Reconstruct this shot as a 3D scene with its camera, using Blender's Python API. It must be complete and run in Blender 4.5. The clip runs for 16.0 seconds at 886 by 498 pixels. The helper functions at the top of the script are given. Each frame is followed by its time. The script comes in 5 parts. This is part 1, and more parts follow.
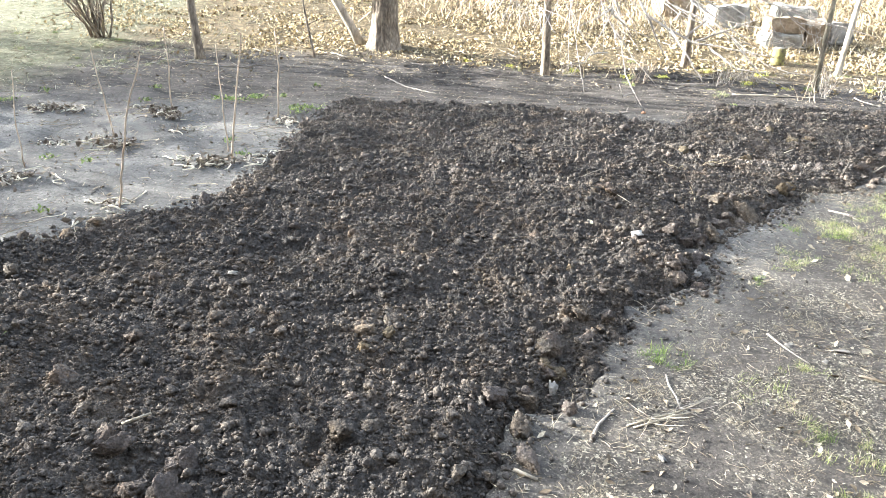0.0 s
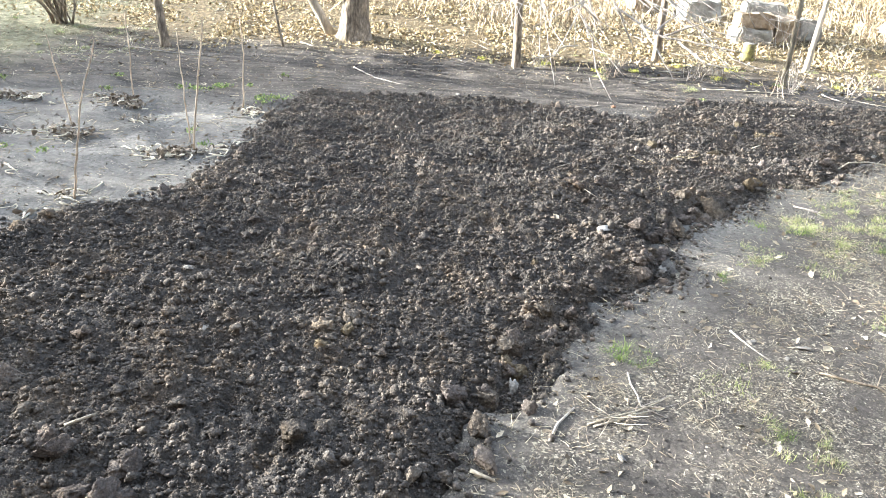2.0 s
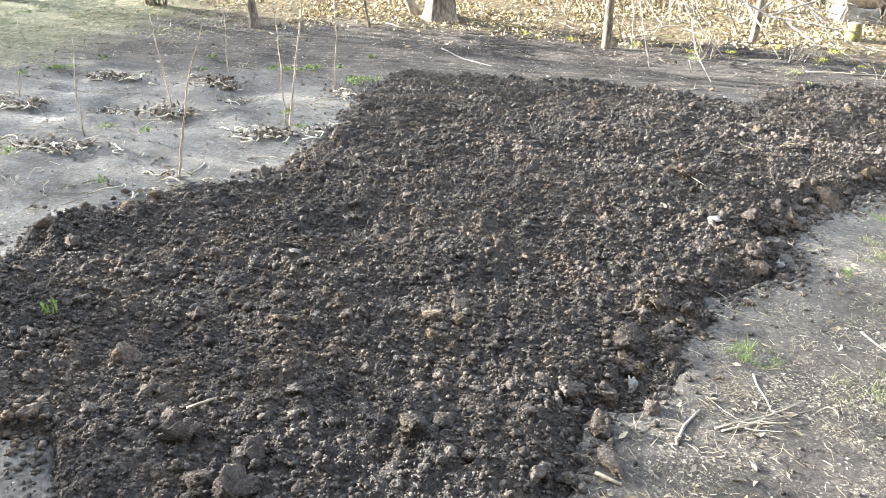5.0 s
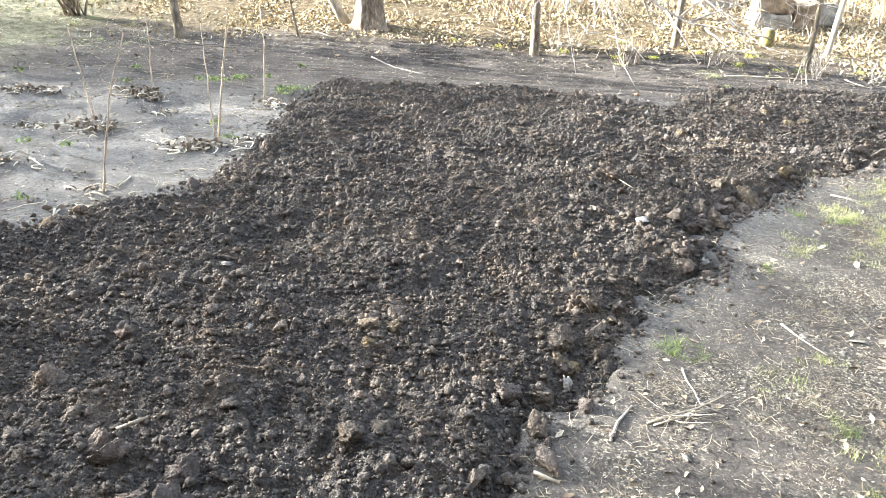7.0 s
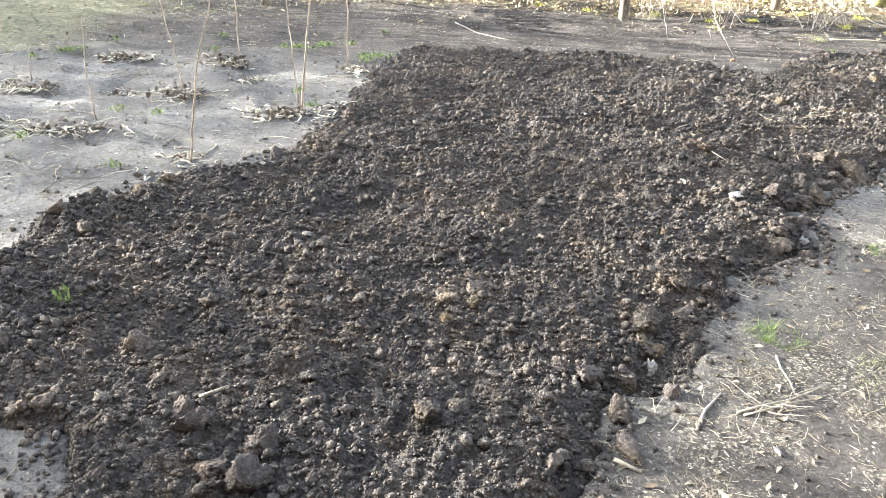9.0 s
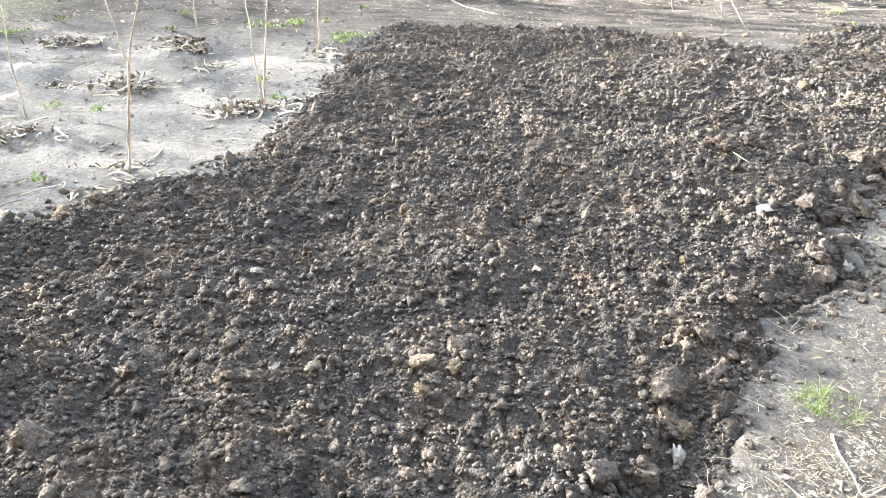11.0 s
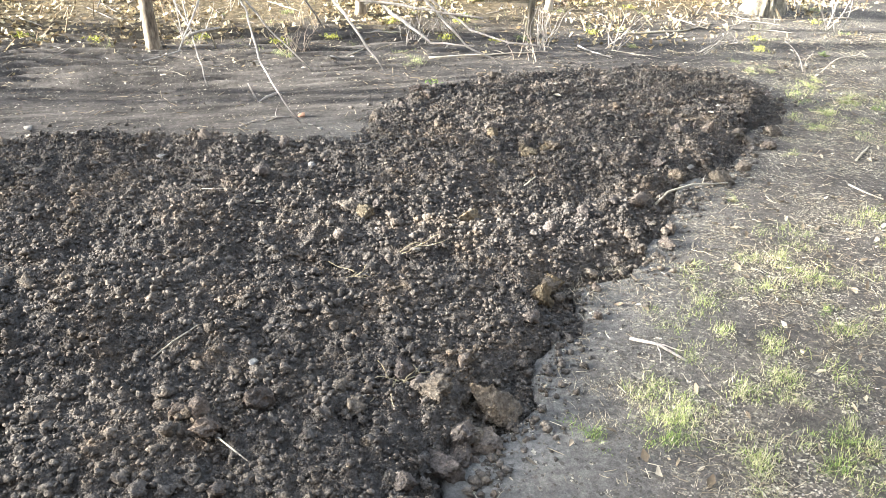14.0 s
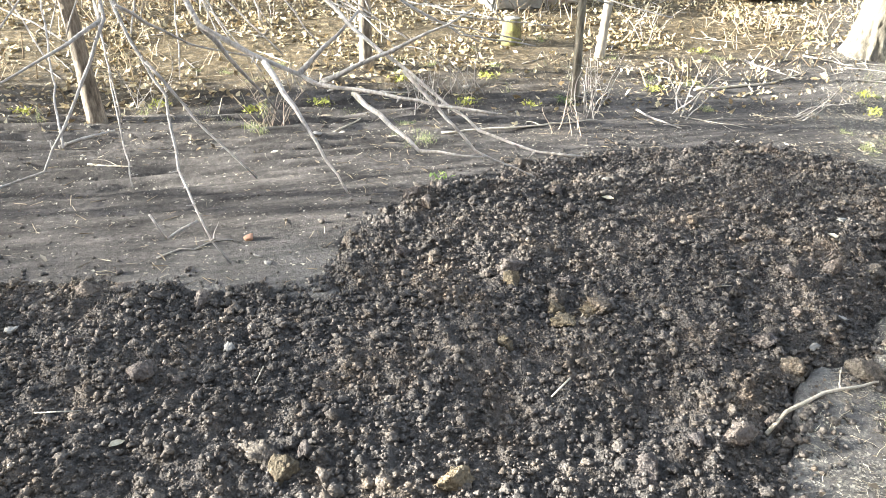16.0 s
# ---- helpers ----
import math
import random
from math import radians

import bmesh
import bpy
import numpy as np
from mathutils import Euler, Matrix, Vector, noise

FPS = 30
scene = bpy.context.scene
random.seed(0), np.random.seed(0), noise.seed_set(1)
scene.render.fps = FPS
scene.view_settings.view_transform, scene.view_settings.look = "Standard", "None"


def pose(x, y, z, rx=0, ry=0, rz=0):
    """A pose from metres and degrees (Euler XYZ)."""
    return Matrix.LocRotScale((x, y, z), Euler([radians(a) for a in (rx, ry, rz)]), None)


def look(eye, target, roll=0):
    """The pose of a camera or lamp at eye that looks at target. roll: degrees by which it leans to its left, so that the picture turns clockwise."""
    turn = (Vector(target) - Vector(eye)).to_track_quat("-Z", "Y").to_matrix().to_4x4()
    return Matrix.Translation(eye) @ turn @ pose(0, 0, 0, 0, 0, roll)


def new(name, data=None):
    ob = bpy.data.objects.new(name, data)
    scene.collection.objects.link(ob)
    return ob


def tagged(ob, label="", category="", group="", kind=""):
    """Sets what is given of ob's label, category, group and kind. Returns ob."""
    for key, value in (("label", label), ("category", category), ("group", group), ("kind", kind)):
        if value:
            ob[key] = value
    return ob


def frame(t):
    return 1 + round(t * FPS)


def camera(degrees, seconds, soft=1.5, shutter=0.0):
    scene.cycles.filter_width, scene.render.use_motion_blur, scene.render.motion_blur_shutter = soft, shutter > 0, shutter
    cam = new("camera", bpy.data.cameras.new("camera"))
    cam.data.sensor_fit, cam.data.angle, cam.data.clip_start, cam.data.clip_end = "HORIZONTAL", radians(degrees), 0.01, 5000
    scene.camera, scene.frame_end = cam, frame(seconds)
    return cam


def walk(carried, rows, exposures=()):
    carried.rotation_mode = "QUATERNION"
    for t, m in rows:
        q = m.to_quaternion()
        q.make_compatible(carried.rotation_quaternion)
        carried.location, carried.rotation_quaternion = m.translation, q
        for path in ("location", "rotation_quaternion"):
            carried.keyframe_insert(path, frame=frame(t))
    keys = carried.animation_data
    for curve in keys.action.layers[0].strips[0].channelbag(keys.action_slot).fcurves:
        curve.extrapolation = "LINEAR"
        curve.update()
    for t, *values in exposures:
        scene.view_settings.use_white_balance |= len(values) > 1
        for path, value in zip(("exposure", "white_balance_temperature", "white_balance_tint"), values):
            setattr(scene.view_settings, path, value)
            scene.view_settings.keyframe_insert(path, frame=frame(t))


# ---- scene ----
cam = camera(60.4, 16.0, soft=0.5)
PATH = [
    (0, (-0.984, -2.57, 1.536), (-1.0, -0.731, 0.748), 2.8),
    (0.5, (-1.001, -2.55, 1.532), (-1.212, -0.732, 0.726), 1.8),
    (1, (-0.994, -2.56, 1.546), (-1.205, -0.744, 0.735), 2.0),
    (1.5, (-1.005, -2.571, 1.543), (-1.192, -0.751, 0.733), 2.3),
    (2, (-0.929, -2.509, 1.526), (-0.878, -0.678, 0.723), 3.9),
    (2.5, (-0.811, -2.321, 1.522), (-0.577, -0.503, 0.723), 3.7),
    (3, (-0.866, -2.306, 1.531), (-0.626, -0.488, 0.731), 4.3),
    (3.5, (-0.988, -2.342, 1.549), (-0.75, -0.523, 0.753), 4.4),
    (4, (-1.083, -2.399, 1.525), (-0.972, -0.576, 0.71), 4.0),
    (4.2, (-1.099, -2.41, 1.518), (-1.086, -0.593, 0.681), 3.5),
    (6.3, (-1.108, -2.432, 1.501), (-1.27, -0.635, 0.638), 2.7),
    (6.5, (-1.097, -2.429, 1.503), (-1.158, -0.623, 0.645), 3.2),
    (7, (-1.093, -2.437, 1.508), (-1.051, -0.618, 0.678), 3.3),
    (7.5, (-1.117, -2.449, 1.505), (-1.078, -0.628, 0.679), 3.7),
    (8, (-1.139, -2.444, 1.49), (-1.205, -0.64, 0.627), 3.7),
    (8.2, (-1.15, -2.449, 1.485), (-1.258, -0.657, 0.603), 3.5),
    (10.3, (-0.991, -2.056, 1.551), (-1.14, -0.29, 0.622), -0.0),
    (10.5, (-1.004, -2.002, 1.543), (-1.14, -0.239, 0.608), -0.3),
    (11, (-1.098, -1.756, 1.484), (-1.238, -0.027, 0.488), 1.1),
    (11.5, (-1.043, -1.526, 1.5), (-1.083, 0.204, 0.498), 1.4),
    (12, (-0.774, -1.196, 1.487), (-0.702, 0.57, 0.55), 0.1),
    (12.5, (-0.558, -0.792, 1.448), (-0.113, 0.914, 0.504), 2.1),
    (13, (-0.398, -0.462, 1.473), (0.238, 1.192, 0.546), 3.4),
    (13.5, (-0.119, -0.158, 1.488), (0.549, 1.481, 0.556), 2.0),
    (14, (-0.036, 0.194, 1.457), (0.619, 1.828, 0.507), 2.9),
    (14.5, (0.046, 0.537, 1.486), (0.696, 2.166, 0.523), 4.4),
    (15, (0.312, 0.849, 1.496), (0.961, 2.476, 0.53), 3.8),
    (15.5, (0.517, 1.205, 1.459), (1.235, 2.807, 0.501), 3.4),
    (16, (0.67, 1.501, 1.466), (1.201, 3.189, 0.533), 1.5),
]
walk(cam, [(t, look(eye, target, roll)) for t, eye, target, roll in PATH],
     exposures=[(0, 3.11, 5970, 5.3), (3.5, 3.13, 5970, 4.8), (7, 3.26, 6070, 5.8), (8.2, 3.28, 6070, 5.8), (10.5, 3.56, 6170, 5.8),
                (11, 3.75, 6170, 5.8), (11.5, 3.75, 6200, 6.3), (12, 3.51, 6270, 7.3), (13, 3.13, 6270, 7.3), (14, 2.99, 6120, 5.8), (14.5, 3.01, 6070, 5.3), (16, 2.85, 6020, 4.8)])

# ---------------------------------------------------------------- light
SUN_AZ, SUN_EL = radians(166.0), radians(13.5)   # where the sun stands: azimuth from +x, height
DAPPLE_FILL = (1.0, 1.0, 0.45, 0.30, 0.80, 1.4, 0.8, 0.1)     # how dense the added unseen hedge is, foot to top, to dapple the sun
sun_dir = Vector((math.cos(SUN_AZ) * math.cos(SUN_EL), math.sin(SUN_AZ) * math.cos(SUN_EL), math.sin(SUN_EL)))
world = bpy.data.worlds.new("world")
scene.world = world
world.use_nodes = True
wn = world.node_tree
sky = wn.nodes.new("ShaderNodeTexSky")
sky.sky_type, sky.sun_disc = "NISHITA", False
sky.dust_density = 4.0      # evening haze round the low sun
sky.sun_elevation, sky.sun_rotation = SUN_EL, math.pi / 2 - SUN_AZ
haze = wn.nodes.new("ShaderNodeHueSaturation")      # thin milky cloud takes colour out of the sky
haze.inputs["Saturation"].default_value = 0.55
wn.links.new(sky.outputs[0], haze.inputs["Color"])
wn.links.new(haze.outputs[0], wn.nodes["Background"].inputs[0])
wn.nodes["Background"].inputs[1].default_value = 0.135
sun = new("sun", bpy.data.lights.new("sun", "SUN"))
sun.data.energy, sun.data.angle, sun.data.color = 5.0, radians(0.5), (1.0, 0.93, 0.83)
sun.matrix_world = look((0, 0, 0), -sun_dir)
sun.location = (0, 0, 30)

# ---------------------------------------------------------------- noise and mesh helpers
RNG = np.random.default_rng(7)


def lattice(ix, iy, seed):
    n = (ix.astype(np.int64) * 374761393 + iy.astype(np.int64) * 668265263 + seed * 974634777) & 0xFFFFFFFF
    n = ((n ^ (n >> 13)) * 1274126177) & 0xFFFFFFFF
    return ((n ^ (n >> 16)) & 0xFFFF) / 65535.0


def vnoise(x, y, scale, seed=0):
    """Smooth value noise, 0 to 1, with cells of the given size."""
    x, y = np.asarray(x, float) / scale, np.asarray(y, float) / scale
    ix, iy = np.floor(x), np.floor(y)
    fx, fy = x - ix, y - iy
    fx, fy = fx * fx * (3 - 2 * fx), fy * fy * (3 - 2 * fy)
    a, b = lattice(ix, iy, seed), lattice(ix + 1, iy, seed)
    c, d = lattice(ix, iy + 1, seed), lattice(ix + 1, iy + 1, seed)
    return (a * (1 - fx) + b * fx) * (1 - fy) + (c * (1 - fx) + d * fx) * fy


def granules(x, y, cell, seed, least, most):
    """Height of rounded grains strewn one to a cell: each has its own place and size (radius in cells)."""
    x, y = np.asarray(x, float) / cell, np.asarray(y, float) / cell
    ix, iy = np.floor(x), np.floor(y)
    best = np.zeros(x.shape)
    for dx in (-1, 0, 1):
        for dy in (-1, 0, 1):
            cx, cy = ix + dx, iy + dy
            px, py = cx + lattice(cx, cy, seed), cy + lattice(cx, cy, seed + 1)
            r = least + (most - least) * lattice(cx, cy, seed + 2) ** 2
            q = 0.7 + 0.6 * lattice(cx, cy, seed + 3)
            d2 = ((x - px) * q) ** 2 + ((y - py) / q) ** 2
            best = np.maximum(best, np.sqrt(np.maximum(0, r * r - d2)) * (0.7 + 0.6 * lattice(cx, cy, seed + 4)))
    return best * cell


def smooth(e0, e1, x):
    t = np.clip((x - e0) / (e1 - e0), 0, 1)
    return t * t * (3 - 2 * t)


class Geo:
    """Collects vertices and faces for one mesh."""

    def __init__(self):
        self.v, self.f, self.n = [], [], 0

    def add(self, v, f):
        self.v.append(np.asarray(v, float))
        self.f += [tuple(int(i) + self.n for i in q) for q in f]
        self.n += len(v)

    def mesh(self, name, material, flat=False):
        me = bpy.data.meshes.new(name)
        me.from_pydata(np.concatenate(self.v).tolist(), [], self.f)
        me.materials.append(material)
        if not flat:
            me.shade_smooth()
        return me


def mesh_array(name, v, f, material, flat=False):
    """A mesh from arrays of vertices and equal-sided faces."""
    me = bpy.data.meshes.new(name)
    k = f.shape[1]
    me.vertices.add(len(v))
    me.vertices.foreach_set("co", np.ascontiguousarray(v, np.float32).ravel())
    me.loops.add(f.size)
    me.loops.foreach_set("vertex_index", np.ascontiguousarray(f, np.int32).ravel())
    me.polygons.add(len(f))
    me.polygons.foreach_set("loop_start", np.arange(0, f.size, k, dtype=np.int32))
    me.update(calc_edges=True)
    me.validate()
    me.materials.append(material)
    if not flat:
        me.shade_smooth()
    return me


def part(name, me, parent, label=""):
    ob = new(name, me)
    ob.parent = parent
    return tagged(ob, label) if label else ob


def thing(name, loc, label, category, group="", data=None):
    ob = new(name, data)
    ob.location = loc
    return tagged(ob, label, category, group)


def tube(geo, pts, radii, sides=8, rough=0.0, rng=None):
    """A round stem along pts with a radius at each point, closed at both ends."""
    pts = [Vector(p) for p in pts]
    n, rings = len(pts), []
    side = None
    for i, p in enumerate(pts):
        d = (pts[min(i + 1, n - 1)] - pts[max(i - 1, 0)]).normalized()
        if side is None:
            side = d.orthogonal().normalized()
        side = (side - d * side.dot(d)).normalized()
        up = d.cross(side)
        for k in range(sides):
            a = 2 * math.pi * k / sides
            r = radii[i] * (1 + (rng.uniform(-rough, rough) if rng is not None and rough else 0))
            rings.append(p + (side * math.cos(a) + up * math.sin(a)) * r)
    f = []
    for i in range(n - 1):
        for k in range(sides):
            k2 = (k + 1) % sides
            f.append((i * sides + k, i * sides + k2, (i + 1) * sides + k2, (i + 1) * sides + k))
    f.append(tuple(range(sides - 1, -1, -1)))
    f.append(tuple((n - 1) * sides + k for k in range(sides)))
    geo.add([tuple(p) for p in rings], f)


# ---------------------------------------------------------------- the plan
BED = [(-3.45, -0.35), (-3.17, 0.11), (-3.03, 0.78), (-2.83, 0.96), (-2.42, 1.38), (-2.30, 1.74), (-2.17, 2.52), (-2.16, 3.55),
       (-1.99, 4.28), (-1.45, 4.33), (-0.43, 4.34), (0.23, 4.09), (0.55, 4.01), (0.98, 3.93), (1.22, 4.38), (1.55, 4.68),
       (2.4, 4.97), (3.4, 4.87), (3.96, 4.5), (3.82, 3.96), (3.27, 3.54), (2.80, 3.15), (2.35, 2.97), (2.03, 2.70),
       (1.75, 2.38), (1.29, 2.28), (1.21, 2.07), (0.98, 1.86), (0.60, 1.50), (0.33, 1.17), (0.33, 0.80), (0.0, 0.57),
       (-0.13, 0.45), (-0.38, 0.11), (-0.53, -0.24), (-0.74, -0.47), (-0.80, -0.73), (-0.92, -1.05), (-1.45, -1.25),
       (-2.08, -1.25), (-2.24, -1.03), (-2.29, -0.88), (-2.36, -0.75), (-2.62, -0.73), (-2.95, -0.68)]
CUT_FIRST, CUT_LAST = 18, 37      # this stretch of the outline is cut with a spade


def bed_distance(x, y, first=0, last=None):
    """Distance to the bed's outline, positive inside; or to one stretch of it."""
    x, y = np.asarray(x, float), np.asarray(y, float)
    best, inside = np.full(x.shape, 1e9), np.zeros(x.shape, bool)
    n = len(BED)
    for i in range(n):
        (ax, ay), (bx, by) = BED[i], BED[(i + 1) % n]
        if last is None or first <= i < last:
            dx, dy = bx - ax, by - ay
            t = np.clip(((x - ax) * dx + (y - ay) * dy) / (dx * dx + dy * dy), 0, 1)
            best = np.minimum(best, np.hypot(x - ax - t * dx, y - ay - t * dy))
        cross = (ay > y) != (by > y)
        inside ^= cross & (x < (bx - ax) * (y - ay) / (by - ay + 1e-12) + ax)
    return np.where(inside, best, -best)


def edge_wobble(x, y):
    return (vnoise(x, y, 0.24, 3) - 0.5) * 0.15 + (vnoise(x, y, 0.08, 4) - 0.5) * 0.08


def ground_height(x, y, sd=None):
    sd = bed_distance(x, y) if sd is None else sd
    h = (vnoise(x, y, 2.2, 11) - 0.5) * 0.05 + (vnoise(x, y, 0.5, 12) - 0.5) * 0.022 + (vnoise(x, y, 0.17, 13) - 0.5) * 0.004 + (vnoise(x, y, 0.035, 14) - 0.5) * 0.0045
    # raked ridges on the bare plot
    xa, ya = np.asarray(x, float), np.asarray(y, float)
    rake = smooth(4.2, 4.8, ya) * smooth(7.0, 6.3, ya) * smooth(-3.0, -1.5, xa) * smooth(3.4, 2.4, xa)
    h += rake * 0.045 * np.sin((ya + 0.06 * xa + 0.22 * vnoise(x, y, 0.7, 16) + 0.05 * vnoise(x, y, 0.2, 17)) * 45) * (0.25 + 0.75 * vnoise(x, y, 0.35, 18)) * (0.35 + 0.65 * smooth(4.9, 5.5, ya))
    # hoed hollows and humps between the canes
    hoed = smooth(-1.9, -2.7, xa) * smooth(5.6, 4.4, ya) * smooth(-0.4, 0.5, ya)
    h += hoed * ((vnoise(x, y, 0.38, 34) - 0.5) * 0.07 + (vnoise(x, y, 0.13, 35) - 0.5) * 0.022 + (vnoise(x, y, 0.06, 36) - 0.5) * 0.010)
    rise = np.clip(np.asarray(y, float) - 5.6, 0, 14)
    h += 0.07 * (rise - 0.4 * (1 - np.exp(-rise / 0.4))) + (vnoise(x, y, 12, 15) - 0.5) * np.clip(np.hypot(x, np.asarray(y) - 3) - 15, 0, 40) * 0.04
    h = np.where(sd > -1.0, h * (smooth(-0.3, -1.0, sd) * 0.6 + 0.4), h)
    return h - 0.16 * smooth(0.0, 0.035, sd + edge_wobble(x, y))


def bed_height(x, y, sd=None, cut=None):
    sd = (bed_distance(x, y) if sd is None else sd) + edge_wobble(x, y)
    cut = np.abs(bed_distance(x, y, CUT_FIRST, CUT_LAST)) if cut is None else cut
    h = 0.03 + (vnoise(x, y, 0.9, 21) - 0.5) * 0.06 + (vnoise(x, y, 0.30, 22) - 0.5) * 0.05
    # crumbs at several sizes, rounded on top
    for scale, amp, s in ((0.17, 0.028, 23), (0.085, 0.020, 24)):
        h += (0.5 - np.abs(vnoise(x, y, scale, s) - 0.5) * 2) * amp
    wx, wy = x + 0.008 * vnoise(x, y, 0.02, 28), y + 0.008 * vnoise(x, y, 0.02, 29)
    lumps = np.maximum(granules(wx, wy, 0.060, 90, 0.10, 0.52), granules(wx, wy, 0.037, 70, 0.2, 0.74))
    h += np.maximum(lumps, granules(wx, wy, 0.021, 80, 0.32, 0.75) + 0.002) - 0.004
    h -= 0.06 * smooth(0.18, 0.03, cut) * (0.45 + 0.9 * vnoise(x, y, 0.35, 27))
    h -= 0.11 * smooth(0.035, -0.07, sd)
    return h


# ---------------------------------------------------------------- materials
def material(name, rough=0.9):
    m = bpy.data.materials.new(name)
    m.use_nodes = True
    nt = m.node_tree
    b = nt.nodes["Principled BSDF"]
    b.inputs["Roughness"].default_value = rough
    b.inputs["Specular IOR Level"].default_value = 0.25
    return m, nt, b


def node(nt, kind, **values):
    n = nt.nodes.new(kind)
    for key, value in values.items():
        n.inputs[key.replace("_", " ")].default_value = value
    return n


def coords(nt, world_space=True):
    if world_space:
        return nt.nodes.new("ShaderNodeNewGeometry").outputs["Position"]
    return nt.nodes.new("ShaderNodeTexCoord").outputs["Object"]


def noise_node(nt, vec, scale, detail=4.0, rough=0.6):
    n = node(nt, "ShaderNodeTexNoise", Scale=scale, Detail=detail, Roughness=rough)
    nt.links.new(vec, n.inputs["Vector"])
    return n.outputs["Fac"]


def ramp(nt, fac, stops):
    r = nt.nodes.new("ShaderNodeValToRGB")
    els = r.color_ramp.elements
    while len(els) < len(stops):
        els.new(0.5)
    for e, (p, c) in zip(els, stops):
        e.position, e.color = p, (*c, 1) if len(c) == 3 else c
    nt.links.new(fac, r.inputs["Fac"])
    return r.outputs["Color"]


def blend(nt, fac, a, b, mode="MIX"):
    m = nt.nodes.new("ShaderNodeMix")
    m.data_type, m.blend_type = "RGBA", mode
    for sock, val in ((m.inputs["Factor"], fac), (m.inputs["A"], a), (m.inputs["B"], b)):
        if isinstance(val, (int, float)):
            sock.default_value = val
        elif isinstance(val, tuple):
            sock.default_value = (*val, 1)
        else:
            nt.links.new(val, sock)
    return m.outputs["Result"]


def bump(nt, b, height, strength=0.5, distance=0.01):
    n = node(nt, "ShaderNodeBump", Strength=strength, Distance=distance)
    nt.links.new(height, n.inputs["Height"])
    nt.links.new(n.outputs["Normal"], b.inputs["Normal"])


def grey(v):
    return (v, v, v)


def soil_material(name, pieces, shades=((0.050, 0.045, 0.042), (0.080, 0.069, 0.060), (0.135, 0.108, 0.080))):
    m, nt, b = material(name, 0.95)
    p = coords(nt)
    base = ramp(nt, noise_node(nt, p, 1.9, 6, 0.7), list(zip((0.30, 0.50, 0.66), shades)))
    ochre = ramp(nt, noise_node(nt, p, 5.5, 5, 0.75), [(0.50, (1.0, 1.0, 1.0)), (0.74, (1.42, 1.25, 1.04))])     # lumps of brown subsoil
    base = blend(nt, 1.0, base, ochre, "MULTIPLY")
    fine = ramp(nt, noise_node(nt, p, 55, 4, 0.7), [(0.3, grey(0.62)), (0.7, grey(1.4))])
    c = blend(nt, 1.0, base, fine, "MULTIPLY")
    for scale, low, high in ((55.0, 0.85, 1.15), (150.0, 0.8, 1.25)):      # grains of soil in random darker and lighter tones
        cells = node(nt, "ShaderNodeTexVoronoi", Scale=scale)
        nt.links.new(p, cells.inputs["Vector"])
        one = nt.nodes.new("ShaderNodeSeparateColor")
        nt.links.new(cells.outputs["Color"], one.inputs[0])
        c = blend(nt, 1.0, c, ramp(nt, one.outputs[0], [(0.0, grey(low)), (0.75, grey(1.0)), (1.0, grey(high))]), "MULTIPLY")
    if pieces:
        src = nt.nodes.new("ShaderNodeNewGeometry").outputs["Random Per Island"] if pieces == "island" else nt.nodes.new("ShaderNodeObjectInfo").outputs["Random"]
        tone = ramp(nt, src, [(0.0, (0.80, 0.79, 0.78)), (0.5, (0.99, 0.98, 0.97)), (0.85, (1.10, 1.08, 1.05)), (0.994, (1.17, 1.14, 1.10)), (1.0, (1.6, 1.53, 1.42))])
        c = blend(nt, 1.0, c, tone, "MULTIPLY")
    nt.links.new(c, b.inputs["Base Color"])
    vor = node(nt, "ShaderNodeTexVoronoi", Scale=130.0)
    nt.links.new(p, vor.inputs["Vector"])
    mix = nt.nodes.new("ShaderNodeMath")
    mix.operation = "MULTIPLY_ADD"
    nt.links.new(vor.outputs["Distance"], mix.inputs[0])
    mix.inputs[1].default_value = -0.9
    nt.links.new(noise_node(nt, p, 160, 5, 0.75), mix.inputs[2])
    b.inputs["Specular IOR Level"].default_value = 0.06
    bump(nt, b, mix.outputs[0], 1.0, 0.005 if pieces else 0.012)
    return m


DAMP_GAP_SHADE = ((0.070, 0.065, 0.062), (0.098, 0.089, 0.083), (0.138, 0.119, 0.104))       # damp soil below, gap shade put into its colour; drier crumbs above
DRY = ((0.086, 0.079, 0.075), (0.116, 0.105, 0.097), (0.156, 0.135, 0.116))
M_SOIL = soil_material("dug_soil", "", DAMP_GAP_SHADE)
M_CRUMB = soil_material("soil_crumbs", "island", DRY)
M_CLOD = soil_material("soil_clod", "object", ((0.080, 0.071, 0.068), (0.12, 0.105, 0.098), (0.18, 0.152, 0.13)))


